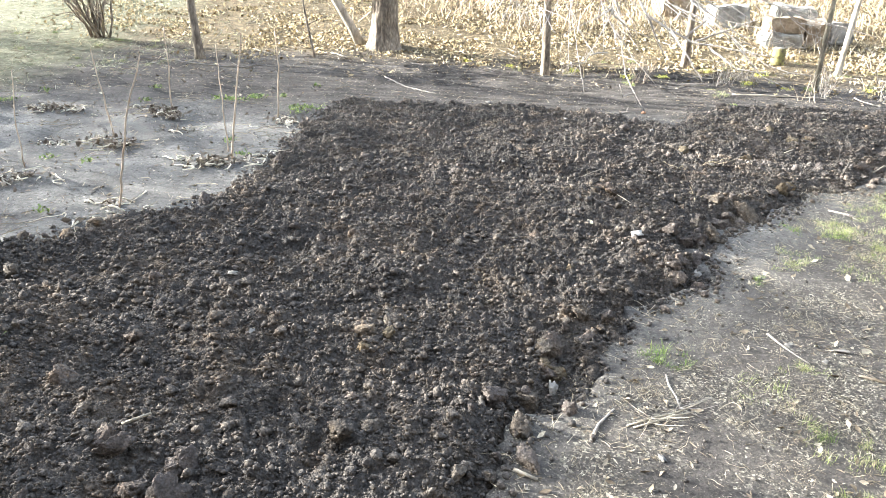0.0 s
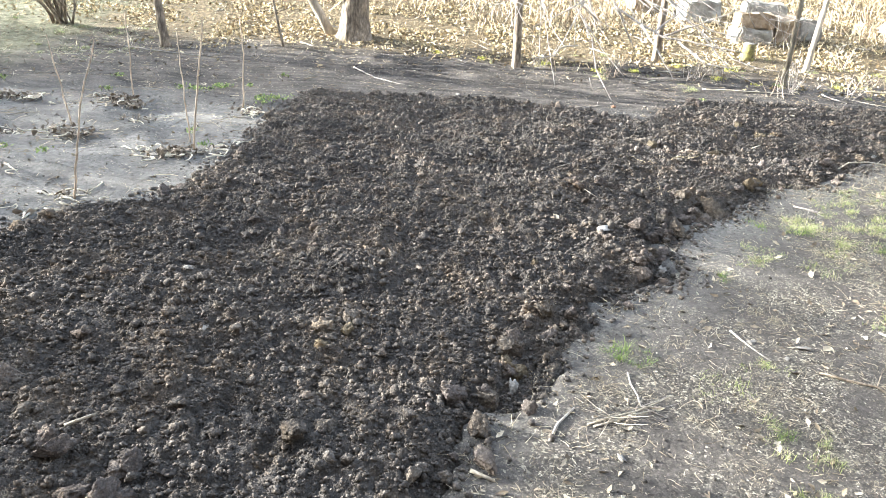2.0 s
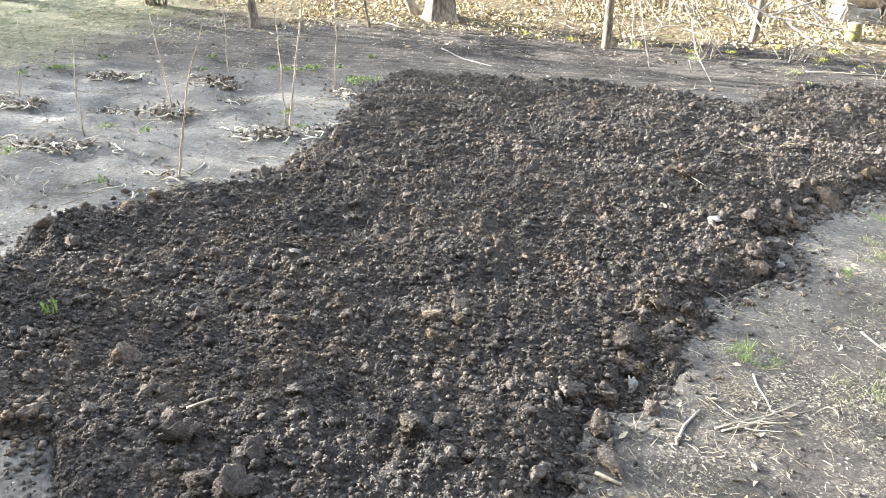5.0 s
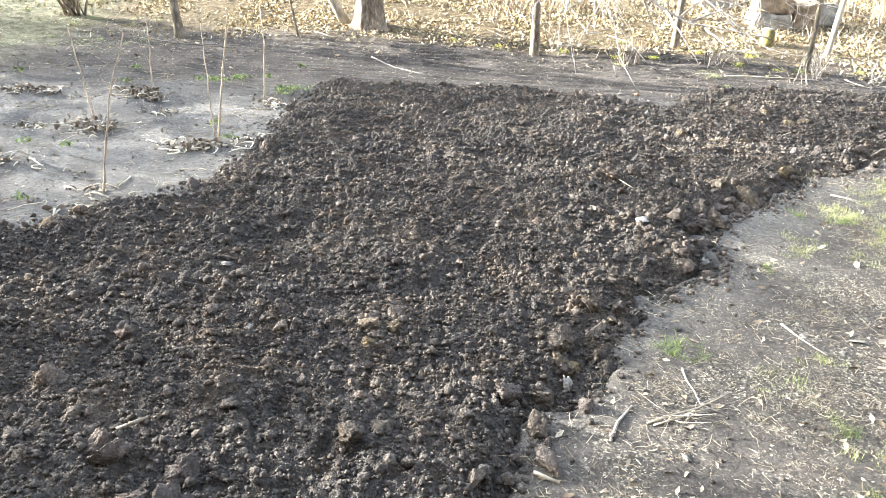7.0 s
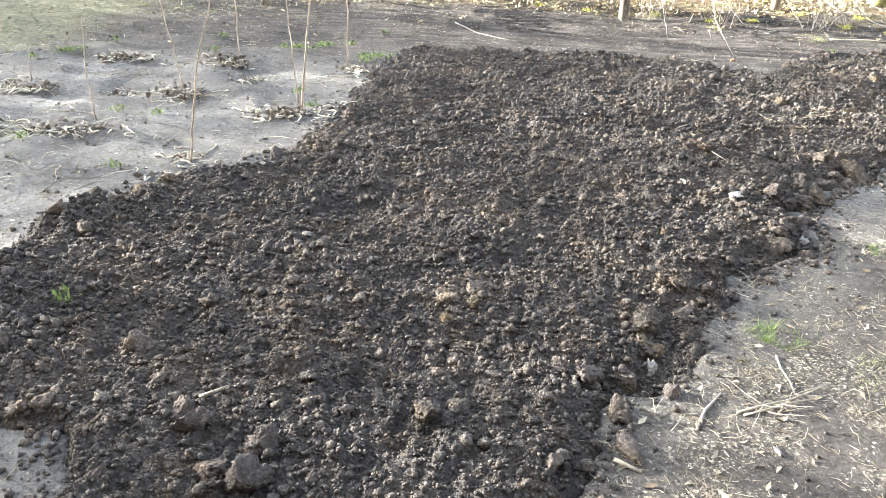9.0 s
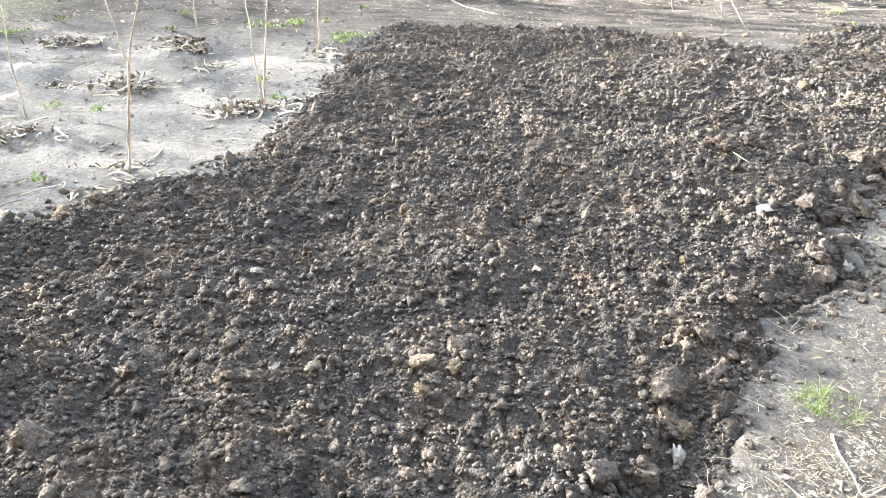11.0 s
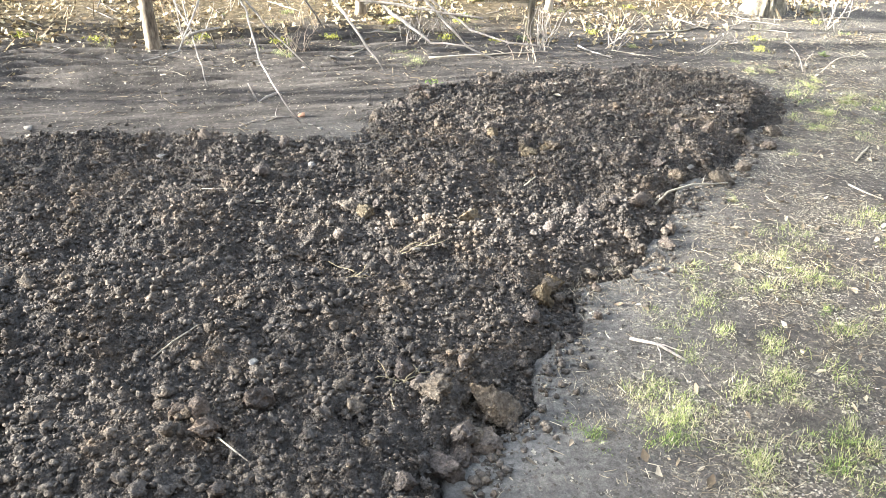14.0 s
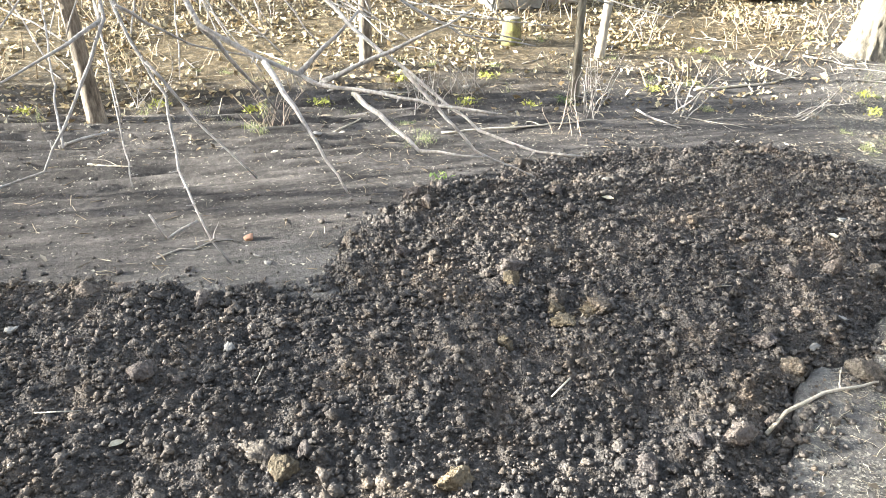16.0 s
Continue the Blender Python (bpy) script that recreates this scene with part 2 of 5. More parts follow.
def ground_material():
    m, nt, b = material("trodden_earth", 0.95)
    p = coords(nt)
    dry = ramp(nt, noise_node(nt, p, 2.0, 7, 0.7), [(0.3, (0.088, 0.083, 0.079)), (0.5, (0.158, 0.150, 0.142)), (0.7, (0.255, 0.243, 0.228))])
    fine = ramp(nt, noise_node(nt, p, 38, 5, 0.75), [(0.32, grey(0.62)), (0.5, grey(0.97)), (0.68, grey(1.38))])
    speck = ramp(nt, noise_node(nt, p, 170, 3, 0.8), [(0.34, grey(0.78)), (0.5, grey(1.0)), (0.66, grey(1.22))])
    fine = blend(nt, 1.0, fine, speck, "MULTIPLY")
    dry = blend(nt, 1.0, dry, fine, "MULTIPLY")
    # brown leaf mould and pale straw under the trees and over the lawn
    litter = ramp(nt, noise_node(nt, p, 14, 6, 0.8), [(0.34, (0.032, 0.025, 0.016)), (0.52, (0.11, 0.084, 0.050)), (0.68, (0.32, 0.25, 0.155))])
    lawn = ramp(nt, noise_node(nt, p, 11, 7, 0.85), [(0.34, (0.06, 0.06, 0.036)), (0.5, (0.15, 0.145, 0.095)), (0.66, (0.34, 0.31, 0.235))])
    sep = nt.nodes.new("ShaderNodeSeparateXYZ")
    nt.links.new(p, sep.inputs[0])

    def mask(expr_src, lo, hi, wobble_scale, wobble):
        n = noise_node(nt, p, wobble_scale, 4, 0.6)
        a = nt.nodes.new("ShaderNodeMath")
        a.operation = "MULTIPLY_ADD"
        nt.links.new(n, a.inputs[0])
        a.inputs[1].default_value = wobble
        nt.links.new(expr_src, a.inputs[2])
        r = nt.nodes.new("ShaderNodeMapRange")
        r.interpolation_type = "SMOOTHSTEP"
        nt.links.new(a.outputs[0], r.inputs["Value"])
        r.inputs["From Min"].default_value, r.inputs["From Max"].default_value = lo + wobble / 2, hi + wobble / 2
        return r.outputs["Result"]

    neg = nt.nodes.new("ShaderNodeMath")
    neg.operation = "MULTIPLY"
    neg.inputs[1].default_value = -1
    nt.links.new(sep.outputs["X"], neg.inputs[0])
    humus = ramp(nt, noise_node(nt, p, 2.2, 6, 0.7), [(0.3, (0.052, 0.047, 0.043)), (0.5, (0.080, 0.071, 0.065)), (0.7, (0.122, 0.108, 0.097))])
    rows = nt.nodes.new("ShaderNodeVectorMath")      # lit and shaded sides of the rake's ridges, painted as stretched tone
    rows.operation = "MULTIPLY"
    rows.inputs[1].default_value = (2.6, 17.0, 1.0)
    nt.links.new(p, rows.inputs[0])
    ridge_shade = noise_node(nt, rows.outputs[0], 1.0, 5, 0.65)
    humus = blend(nt, 1.0, humus, ramp(nt, ridge_shade, [(0.36, grey(0.6)), (0.5, grey(1.0)), (0.64, grey(1.45))]), "MULTIPLY")
    humus = blend(nt, 1.0, humus, fine, "MULTIPLY")
    dry = blend(nt, mask(sep.outputs["Y"], 2.9, 4.7, 0.9, 1.2), dry, humus)
    c = blend(nt, mask(sep.outputs["Y"], 6.0, 7.2, 1.2, 1.6), dry, litter)
    slope = nt.nodes.new("ShaderNodeMath")
    slope.operation = "MULTIPLY_ADD"
    slope.inputs[1].default_value = -0.9
    nt.links.new(sep.outputs["Y"], slope.inputs[0])
    nt.links.new(sep.outputs["X"], slope.inputs[2])
    trod = ramp(nt, noise_node(nt, p, 2.6, 6, 0.7), [(0.3, (0.058, 0.052, 0.049)), (0.5, (0.098, 0.088, 0.082)), (0.7, (0.165, 0.148, 0.135))])
    c = blend(nt, mask(slope.outputs[0], -0.9, 0.3, 1.0, 0.6), c, blend(nt, 1.0, trod, fine, "MULTIPLY"))
    # chaff: small chips of straw, leaf and dark crumbs
    def chips(scale, stops):
        warp = nt.nodes.new("ShaderNodeVectorMath")
        warp.operation = "MULTIPLY_ADD"
        jig = nt.nodes.new("ShaderNodeTexNoise")
        jig.inputs["Scale"].default_value = scale * 0.8
        nt.links.new(p, jig.inputs["Vector"])
        nt.links.new(jig.outputs["Color"], warp.inputs[0])
        warp.inputs[1].default_value = (1.2 / scale,) * 3
        nt.links.new(p, warp.inputs[2])
        cells = node(nt, "ShaderNodeTexVoronoi", Scale=scale)
        nt.links.new(warp.outputs[0], cells.inputs["Vector"])
        one = nt.nodes.new("ShaderNodeSeparateColor")
        nt.links.new(cells.outputs["Color"], one.inputs[0])
        return ramp(nt, one.outputs[0], stops), one.outputs[1]

    mulch, pick = chips(85.0, [(0.0, (0.038, 0.034, 0.031)), (0.4, (0.08, 0.072, 0.064)), (0.68, (0.135, 0.12, 0.10)), (0.87, (0.28, 0.25, 0.195)), (1.0, (0.62, 0.57, 0.46))])
    small, pick2 = chips(190.0, [(0.0, (0.04, 0.036, 0.033)), (0.5, (0.095, 0.086, 0.076)), (0.82, (0.20, 0.18, 0.15)), (1.0, (0.60, 0.55, 0.45))])
    mulch = blend(nt, ramp(nt, pick2, [(0.45, grey(0.0)), (0.5, grey(1.0))]), mulch, small)
    c = blend(nt, ramp(nt, pick, [(0.90, grey(0.0)), (0.92, grey(0.75))]), c, mulch)
    patchy = ramp(nt, noise_node(nt, p, 2.6, 5, 0.65), [(0.42, grey(0.08)), (0.60, grey(0.95))])
    where = nt.nodes.new("ShaderNodeMath")
    where.operation = "MULTIPLY"
    nt.links.new(mask(slope.outputs[0], -0.9, 0.3, 1.0, 0.8), where.inputs[0])
    nt.links.new(patchy, where.inputs[1])
    c = blend(nt, where.outputs[0], c, mulch)
    left = mask(neg.outputs[0], 4.7, 5.6, 1.0, 1.4)
    near = mask(sep.outputs["Y"], 2.4, 4.6, 0.8, 1.4)
    both = nt.nodes.new("ShaderNodeMath")
    both.operation = "MULTIPLY"
    nt.links.new(left, both.inputs[0])
    nt.links.new(near, both.inputs[1])
    c = blend(nt, both.outputs[0], c, lawn)
    nt.links.new(c, b.inputs["Base Color"])
    bump(nt, b, noise_node(nt, p, 55, 7, 0.75), 0.9, 0.014)
    return m


M_GROUND = ground_material()
M_GROUND.node_tree.nodes["Principled BSDF"].inputs["Specular IOR Level"].default_value = 0.1


def bark_material(name, dark, mid, light, stretch=0.25, scale=40):
    m, nt, b = material(name, 0.9)
    p = coords(nt, False)
    mp = nt.nodes.new("ShaderNodeMapping")
    mp.inputs["Scale"].default_value = (1, 1, stretch)
    nt.links.new(p, mp.inputs["Vector"])
    n = noise_node(nt, mp.outputs[0], scale, 6, 0.7)
    c = ramp(nt, n, [(0.3, dark), (0.5, mid), (0.72, light)])
    patch = ramp(nt, noise_node(nt, p, 5, 3, 0.6), [(0.35, grey(0.75)), (0.65, grey(1.2))])
    nt.links.new(blend(nt, 1.0, c, patch, "MULTIPLY"), b.inputs["Base Color"])
    bump(nt, b, n, 0.8, 0.015)
    return m


M_BARK = bark_material("grey_brown_bark", (0.06, 0.047, 0.036), (0.19, 0.155, 0.12), (0.42, 0.36, 0.28))
M_PALEBARK = bark_material("pale_bark", (0.20, 0.17, 0.13), (0.38, 0.34, 0.28), (0.55, 0.5, 0.42), 0.2, 22)
M_FURROW = bark_material("furrowed_grey_bark", (0.04, 0.034, 0.026), (0.17, 0.15, 0.115), (0.35, 0.315, 0.25), 0.2, 26)
M_TWIG = bark_material("pale_twig_bark", (0.20, 0.175, 0.155), (0.36, 0.325, 0.295), (0.54, 0.50, 0.46), 0.3, 90)

# ---------------------------------------------------------------- ground
def spaced(lo, hi, d_lo, d_hi, step):
    """Grid lines: even between d_lo and d_hi, ever wider beyond, out to lo and hi."""
    mid = np.arange(d_lo, d_hi + step / 2, step)
    out, s, x = [], step, d_hi
    while x < hi:
        s *= 1.22
        x += s
        out.append(x)
    inn, s, x = [], step, d_lo
    while x > lo:
        s *= 1.22
        x -= s
        inn.append(x)
    return np.concatenate([inn[::-1], mid, out])


def grid_faces(nx, ny):
    i, j = np.meshgrid(np.arange(nx - 1), np.arange(ny - 1), indexing="ij")
    a = (i * ny + j).ravel()
    return np.stack([a, a + ny, a + ny + 1, a + 1], 1)


gx, gy = spaced(-1500, 1500, -4.4, 5.0, 0.036), spaced(-1500, 1500, -2.0, 6.6, 0.036)
GX, GY = np.meshgrid(gx, gy, indexing="ij")
near = (np.abs(GX) < 7) & (GY > -4) & (GY < 8)
SD = np.full(GX.shape, -9.0)
SD[near] = bed_distance(GX[near], GY[near])
GZ = ground_height(GX, GY, SD)
ground = new("ground", mesh_array("ground", np.stack([GX.ravel(), GY.ravel(), GZ.ravel()], 1), grid_faces(len(gx), len(gy)), M_GROUND))
tagged(ground, "grey trodden garden earth with straw and leaf litter", "ground", kind="structure")

# ---------------------------------------------------------------- the dug bed
bx, by = np.arange(-3.6, 4.2, 0.0122), np.arange(-1.4, 5.15, 0.0122)
BX, BY = np.meshgrid(bx, by, indexing="ij")
BX, BY = BX + (vnoise(BX, BY, 0.02, 61) - 0.5) * 0.006, BY + (vnoise(BX, BY, 0.02, 62) - 0.5) * 0.006
bsd = bed_distance(BX, BY)
BZ = bed_height(BX, BY, bsd)
quads = grid_faces(len(bx), len(by))
keep = (bsd.ravel()[quads] > -0.08).any(1)
quads = quads[keep]
used = np.zeros(BX.size, bool)
used[quads.ravel()] = True
remap = np.cumsum(used) - 1
bv = np.stack([BX.ravel(), BY.ravel(), BZ.ravel()], 1)[used]
garden_bed = new("garden_bed", mesh_array("garden_bed", bv, remap[quads], M_SOIL, True))
tagged(garden_bed, "freshly dug bed of dark crumbly black earth", "garden bed")

ICO = {}


def ico(level):
    if level not in ICO:
        bm = bmesh.new()
        if level == 0:
            ring = [bm.verts.new((math.cos(a), math.sin(a), 0.3 * (-1) ** i)) for i, a in enumerate((0.2, 1.7, 3.1, 4.8))]
            top, low = bm.verts.new((0.1, 0.1, 1)), bm.verts.new((-0.1, 0, -1))
            for i in range(4):
                bm.faces.new((ring[i], ring[(i + 1) % 4], top))
                bm.faces.new((ring[(i + 1) % 4], ring[i], low))
            bm.verts.index_update()
        else:
            bmesh.ops.create_icosphere(bm, subdivisions=level, radius=1)
        v = np.array([q.co[:] for q in bm.verts])
        f = np.array([[q.index for q in face.verts] for face in bm.faces])
        bm.free()
        ICO[level] = (v, f)
    return ICO[level]


def lump(level, seed, rough=0.62):
    """A lumpy clod of about unit radius."""
    v, f = ico(level)
    out = np.empty_like(v)
    off = Vector((seed * 7.3, seed * 3.1, seed * 1.7))
    for i, q in enumerate(v):
        q = Vector(q)
        n = noise.noise(q * 1.1 + off) * 1.2 + noise.noise(q * 2.4 + off) * 0.9 + noise.noise(q * 5.5 + off) * 0.5
        out[i] = q * max(0.45, 1 + rough * n)
    rs = np.random.default_rng(int(seed) + 900)
    for k in range(7):
        d = rs.normal(size=3)
        d /= np.linalg.norm(d)
        lim = rs.uniform(0.45, 0.85)
        over = out @ d - lim
        out -= np.where(over > 0, over * 0.85, 0)[:, None] * d
    return out, f


def random_turns(n):
    q = RNG.normal(size=(n, 4))
    q /= np.linalg.norm(q, axis=1)[:, None]
    w, x, y, z = q.T
    return np.stack([1 - 2 * (y * y + z * z), 2 * (x * y - z * w), 2 * (x * z + y * w),
                     2 * (x * y + z * w), 1 - 2 * (x * x + z * z), 2 * (y * z - x * w),
                     2 * (x * z - y * w), 2 * (y * z + x * w), 1 - 2 * (x * x + y * y)], 1).reshape(n, 3, 3)


def scatter(points, radii, level, shapes, squash=0.8, rough=0.62):
    """Many lumps in two arrays: vertices and triangles."""
    vs, fs, base = [], [], 0
    kind = RNG.integers(0, shapes, len(points))
    for s in range(shapes):
        sel = kind == s
        n = int(sel.sum())
        if not n:
            continue
        v, f = lump(level, s + 1, rough)
        turned = np.einsum("nij,kj->nki", random_turns(n), v) * radii[sel][:, None, None]
        turned[:, :, 2] *= squash
        turned += points[sel][:, None, :]
        vs.append(turned.reshape(-1, 3))
        fs.append((f[None] + (np.arange(n) * len(v))[:, None, None]).reshape(-1, 3) + base)
        base += n * len(v)
    return np.concatenate(vs), np.concatenate(fs)


def bed_points(n, margin=0.0):
    x, y = RNG.uniform(-3.5, 4.25, n), RNG.uniform(-1.3, 5.05, n)
    sd = bed_distance(x, y)
    ok = sd > margin
    return x[ok], y[ok], sd[ok]


def crumbs(n, lo, hi, level, power, margin, sink):
    x, y, sd = bed_points(n, margin)
    r = lo + (hi - lo) * RNG.random(len(x)) ** power
    z = bed_height(x, y, sd) + r * sink
    return scatter(np.stack([x, y, z], 1), r, level, 10, 0.8, 0.85 if level else 0.62)


v1, f1 = crumbs(190000, 0.0035, 0.0085, 0, 1.1, -0.05, 0.6)
part("fine_soil", mesh_array("fine_soil", v1, f1, M_CRUMB, True), garden_bed, "fine crumbs of dark soil")["kind"] = "stuff"
v2, f2 = crumbs(72000, 0.006, 0.0140, 1, 1.8, -0.03, 0.55)
part("medium_soil", mesh_array("medium_soil", v2, f2, M_CRUMB, True), garden_bed, "medium crumbs of dark soil")["kind"] = "stuff"
v2, f2 = crumbs(12000, 0.010, 0.024, 2, 2.6, -0.02, 0.35)
part("coarse_soil", mesh_array("coarse_soil", v2, f2, M_CRUMB, True), garden_bed, "coarse crumbs of dark soil")["kind"] = "stuff"

# ---------------------------------------------------------------- unseen walls, added to close the garden and cut sky light
house = thing("house", (-40, 0, 0), "unseen plain walls added round the garden", "house")
M_PLASTER, nt, b = material("plaster", 0.9)
nt.links.new(ramp(nt, noise_node(nt, coords(nt), 2, 5), [(0.3, (0.5, 0.46, 0.4)), (0.7, (0.62, 0.58, 0.5))]), b.inputs["Base Color"])


# dark, so that the added walls throw little light back
M_SKYBLOCK, nt, b = material("sky_block_plaster", 0.95)
nt.links.new(ramp(nt, noise_node(nt, coords(nt), 3, 5), [(0.3, (0.13, 0.11, 0.09)), (0.7, (0.2, 0.17, 0.14))]), b.inputs["Base Color"])


def box(geo, x0, y0, z0, x1, y1, z1):
    v = [(x, y, z) for x in (x0, x1) for y in (y0, y1) for z in (z0, z1)]
    geo.add(v, [(0, 1, 3, 2), (4, 6, 7, 5), (0, 4, 5, 1), (2, 3, 7, 6), (0, 2, 6, 4), (1, 5, 7, 3)])


g = Geo()
box(g, -0.2, -34, -0.2, 0.2, 9.3, 4.0)
part("wall", g.mesh("wall", M_PLASTER, True), house)
g = Geo()
# unseen wall behind the camera, added to cut fill light
box(g, 22, -5.7, -0.2, 54, -5.3, 6.6)
part("wall", g.mesh("wall", M_SKYBLOCK, True), house, "unseen dark wall added to block sky light")

for spot in ((-5, 26, -0.2, 72, 26.4, 9.0), (71.6, -12, -0.2, 72, 26, 9.0)):      # more added walls, to hold back the low sky
    g = Geo()
    box(g, *spot)
    part("wall", g.mesh("wall", M_SKYBLOCK, True), house, "unseen dark wall added to block sky light")

# ---------------------------------------------------------------- trees
def bend(p0, direction, length, steps, rng, wander, droop=0.0):
    p, d = Vector(p0), Vector(direction).normalized()
    pts = [p.copy()]
    for i in range(steps):
        d = (d + Vector((rng.uniform(-wander, wander), rng.uniform(-wander, wander), rng.uniform(-wander, wander) - droop))).normalized()
        p = p + d * (length / steps)
        pts.append(p.copy())
    return pts


def tree(x, y, r, height, lean, label, mat, seed, limbs=6, first=1.3, name="tree"):
    """A bare tree: flared tapering trunk with limbs, each with its own twigs."""
    rng = np.random.default_rng(seed)
    z = float(ground_height(np.array([x]), np.array([y]))[0])
    t = thing(name, (x, y, z - 0.03), label, "tree")
    g = Geo()
    pts = bend((0, 0, 0), (lean[0], lean[1], 1), height, 14, rng, 0.022)
    rad = [r * (1.0 - 0.75 * i / 14) for i in range(15)]
    low = [pts[0], pts[0].lerp(pts[1], 0.25), pts[0].lerp(pts[1], 0.6)]
    if r > 0.12:      # a stout trunk with furrowed bark and root flare
        line = [pts[0].lerp(pts[1], k / 8) for k in range(8)] + [pts[i].lerp(pts[i + 1], k / 4) for i in range(1, 13) for k in range(4)] + [pts[13]]
        sides = 56
        v = []
        for i, c in enumerate(line):
            h = c.z
            base_r = r * (1 - 0.62 * h / height) * (1 + 0.55 * math.exp(-h / 0.13))
            for k in range(sides):
                a = 2 * math.pi * k / sides
                w = Vector((math.cos(a) * 4.2, math.sin(a) * 4.2, h * 2.2 + seed))
                ridge = 1 - 2 * abs(noise.noise(Vector((w.x * 2.2, w.y * 2.2, w.z))))
                root = 0.22 * math.exp(-h / 0.12) * noise.noise(Vector((w.x * 0.7, w.y * 0.7, seed)))
                rr = base_r * (1 + 0.09 * noise.noise(w * 0.5) + 0.17 * ridge * abs(ridge) + root)
                v.append((c.x + rr * math.cos(a), c.y + rr * math.sin(a), c.z))
        f = [(i * sides + k, i * sides + (k + 1) % sides, (i + 1) * sides + (k + 1) % sides, (i + 1) * sides + k) for i in range(len(line) - 1) for k in range(sides)]
        g.add(v, f + [tuple((len(line) - 1) * sides + k for k in range(sides))])
    else:
        tube(g, low + pts[1:], [r * 1.35, r * 1.12, r * 1.02] + rad[1:], 12, 0.07, rng)
    part("trunk", g.mesh("trunk", mat), t)
    for k in range(limbs):
        f = first / height + (0.95 - first / height) * k / max(1, limbs - 1)
        i = min(13, int(f * 14))
        p = pts[i].lerp(pts[i + 1], f * 14 - i)
        a = k * 2.4 + rng.uniform(-0.4, 0.4)
        g = Geo()
        ln = height * rng.uniform(0.22, 0.4) * (1.15 - 0.6 * f)
        q = bend(p, (math.cos(a), math.sin(a), rng.uniform(0.5, 1.0)), ln, 8, rng, 0.13)
        rr = rad[i] * 0.5
        tube(g, q, [rr * (1 - 0.85 * j / 8) for j in range(9)], 7)
        for j in range(2, 9):
            d = Vector((rng.uniform(-1, 1), rng.uniform(-1, 1), rng.uniform(0, 1)))
            s = bend(q[j], d, ln * rng.uniform(0.25, 0.5), 5, rng, 0.2)
            tube(g, s, [rr * 0.3 * (1 - 0.16 * w) for w in range(6)], 5)
        part("limb", g.mesh("limb", mat), t)
    return t



def zg(x, y):
    return float(ground_height(np.array([x]), np.array([y]))[0])


def zb(x, y):
    return float(bed_height(np.array([x]), np.array([y]))[0])


plum = tree(0.0, 6.2, 0.05, 4.2, (-0.03, 0.0), "slim plum tree with long drooping bare branches", M_BARK, 2, 5, 2.0)
tree(1.74, 6.83, 0.046, 4.0, (0.0, 0.0), "slim dark-barked garden tree in leaf litter", M_BARK, 3)
tree(2.94, 5.93, 0.029, 4.2, (-0.03, 0.0), "slim grey tree among dry shoots", M_FURROW, 4)
tree(3.58, 6.83, 0.035, 4.2, (0.05, 0.0), "slim pale tree leaning a little", M_PALEBARK, 5)
tree(-3.9, 6.1, 0.05, 4.0, (-0.10, 0.0), "slim leaning grey tree at the lawn's edge", M_BARK, 6)
tree(-7.1, 6.65, 0.07, 4.0, (0.0, 0.0), "slim grey tree standing in the lawn", M_BARK, 9)
tree(-2.64, 6.33, 0.016, 1.6, (-0.25, 0.1), "thin dark young tree beside the old trunk", M_BARK, 10, 4, 0.4)
old = tree(-1.93, 7.08, 0.15, 5.5, (0.02, 0.0), "stout old tree with rough brown bark and a pale second stem", M_BARK, 7, 6, 2.2)
tree(5.85, 6.5, 0.14, 5.5, (0.16, 0.05), "stout tree with furrowed grey bark", M_FURROW, 8, 6, 2.2)
rng = np.random.default_rng(31)
for x0, lean, r in ((-0.27, (-0.62, 0, 1.0), 0.058),):
    g = Geo()
    tube(g, bend((x0, 0.12, 0.0), lean, 3.2, 12, rng, 0.04), [r * (1.25 if i == 0 else 1 - 0.05 * i) for i in range(13)], 10, 0.05, rng)
    part("stem", g.mesh("stem", M_PALEBARK), old, "pale smooth second stem")

# the plum's drooping branches over the bare patch
DROOP = []


def droop(r, spine, *sides):
    """One drooping branch: its thickness, the bends of its spine, and its side twigs."""
    DROOP.append((r, spine, list(sides)))


droop(0.012, [(0.0, 6.2, 1.9), (0.5, 6.0, 1.5), (0.9, 5.8, 1.0), (1.25, 5.6, 0.5)],
      [(0.9, 5.8, 1.0), (1.2, 5.5, 0.8), (1.5, 5.3, 0.7)])
droop(0.013, [(0.0, 6.2, 2.1), (0.7, 6.1, 1.6), (1.3, 5.9, 1.0), (1.9, 5.75, 0.6), (2.4, 5.6, 0.5)],
      [(1.3, 5.9, 1.0), (1.7, 5.5, 0.75), (2.1, 5.2, 0.7)],
      [(0.7, 6.1, 1.6), (1.1, 6.4, 1.0), (1.3, 6.5, 0.6)])
droop(0.011, [(0.0, 6.2, 1.7), (0.3, 5.8, 1.3), (0.7, 5.4, 0.9), (1.0, 5.1, 0.6)],
      [(0.3, 5.8, 1.3), (0.4, 5.4, 0.9), (0.35, 5.2, 0.7)])
droop(0.012, [(0.0, 6.2, 1.8), (-0.4, 5.8, 1.5), (-0.7, 5.4, 1.15), (-0.9, 5.2, 1.0)],
      [(-0.4, 5.8, 1.5), (-0.2, 5.3, 1.2), (-0.1, 5.0, 1.0)])
droop(0.012, [(0.0, 6.2, 2.0), (0.8, 6.3, 1.5), (1.5, 6.4, 0.9), (2.2, 6.4, 0.5), (2.9, 6.3, 0.42)],
      [(1.5, 6.4, 0.9), (1.9, 6.2, 0.6), (2.3, 6.0, 0.4)],
      [(0.8, 6.3, 1.5), (1.2, 6.6, 1.0), (1.6, 6.7, 0.7)])
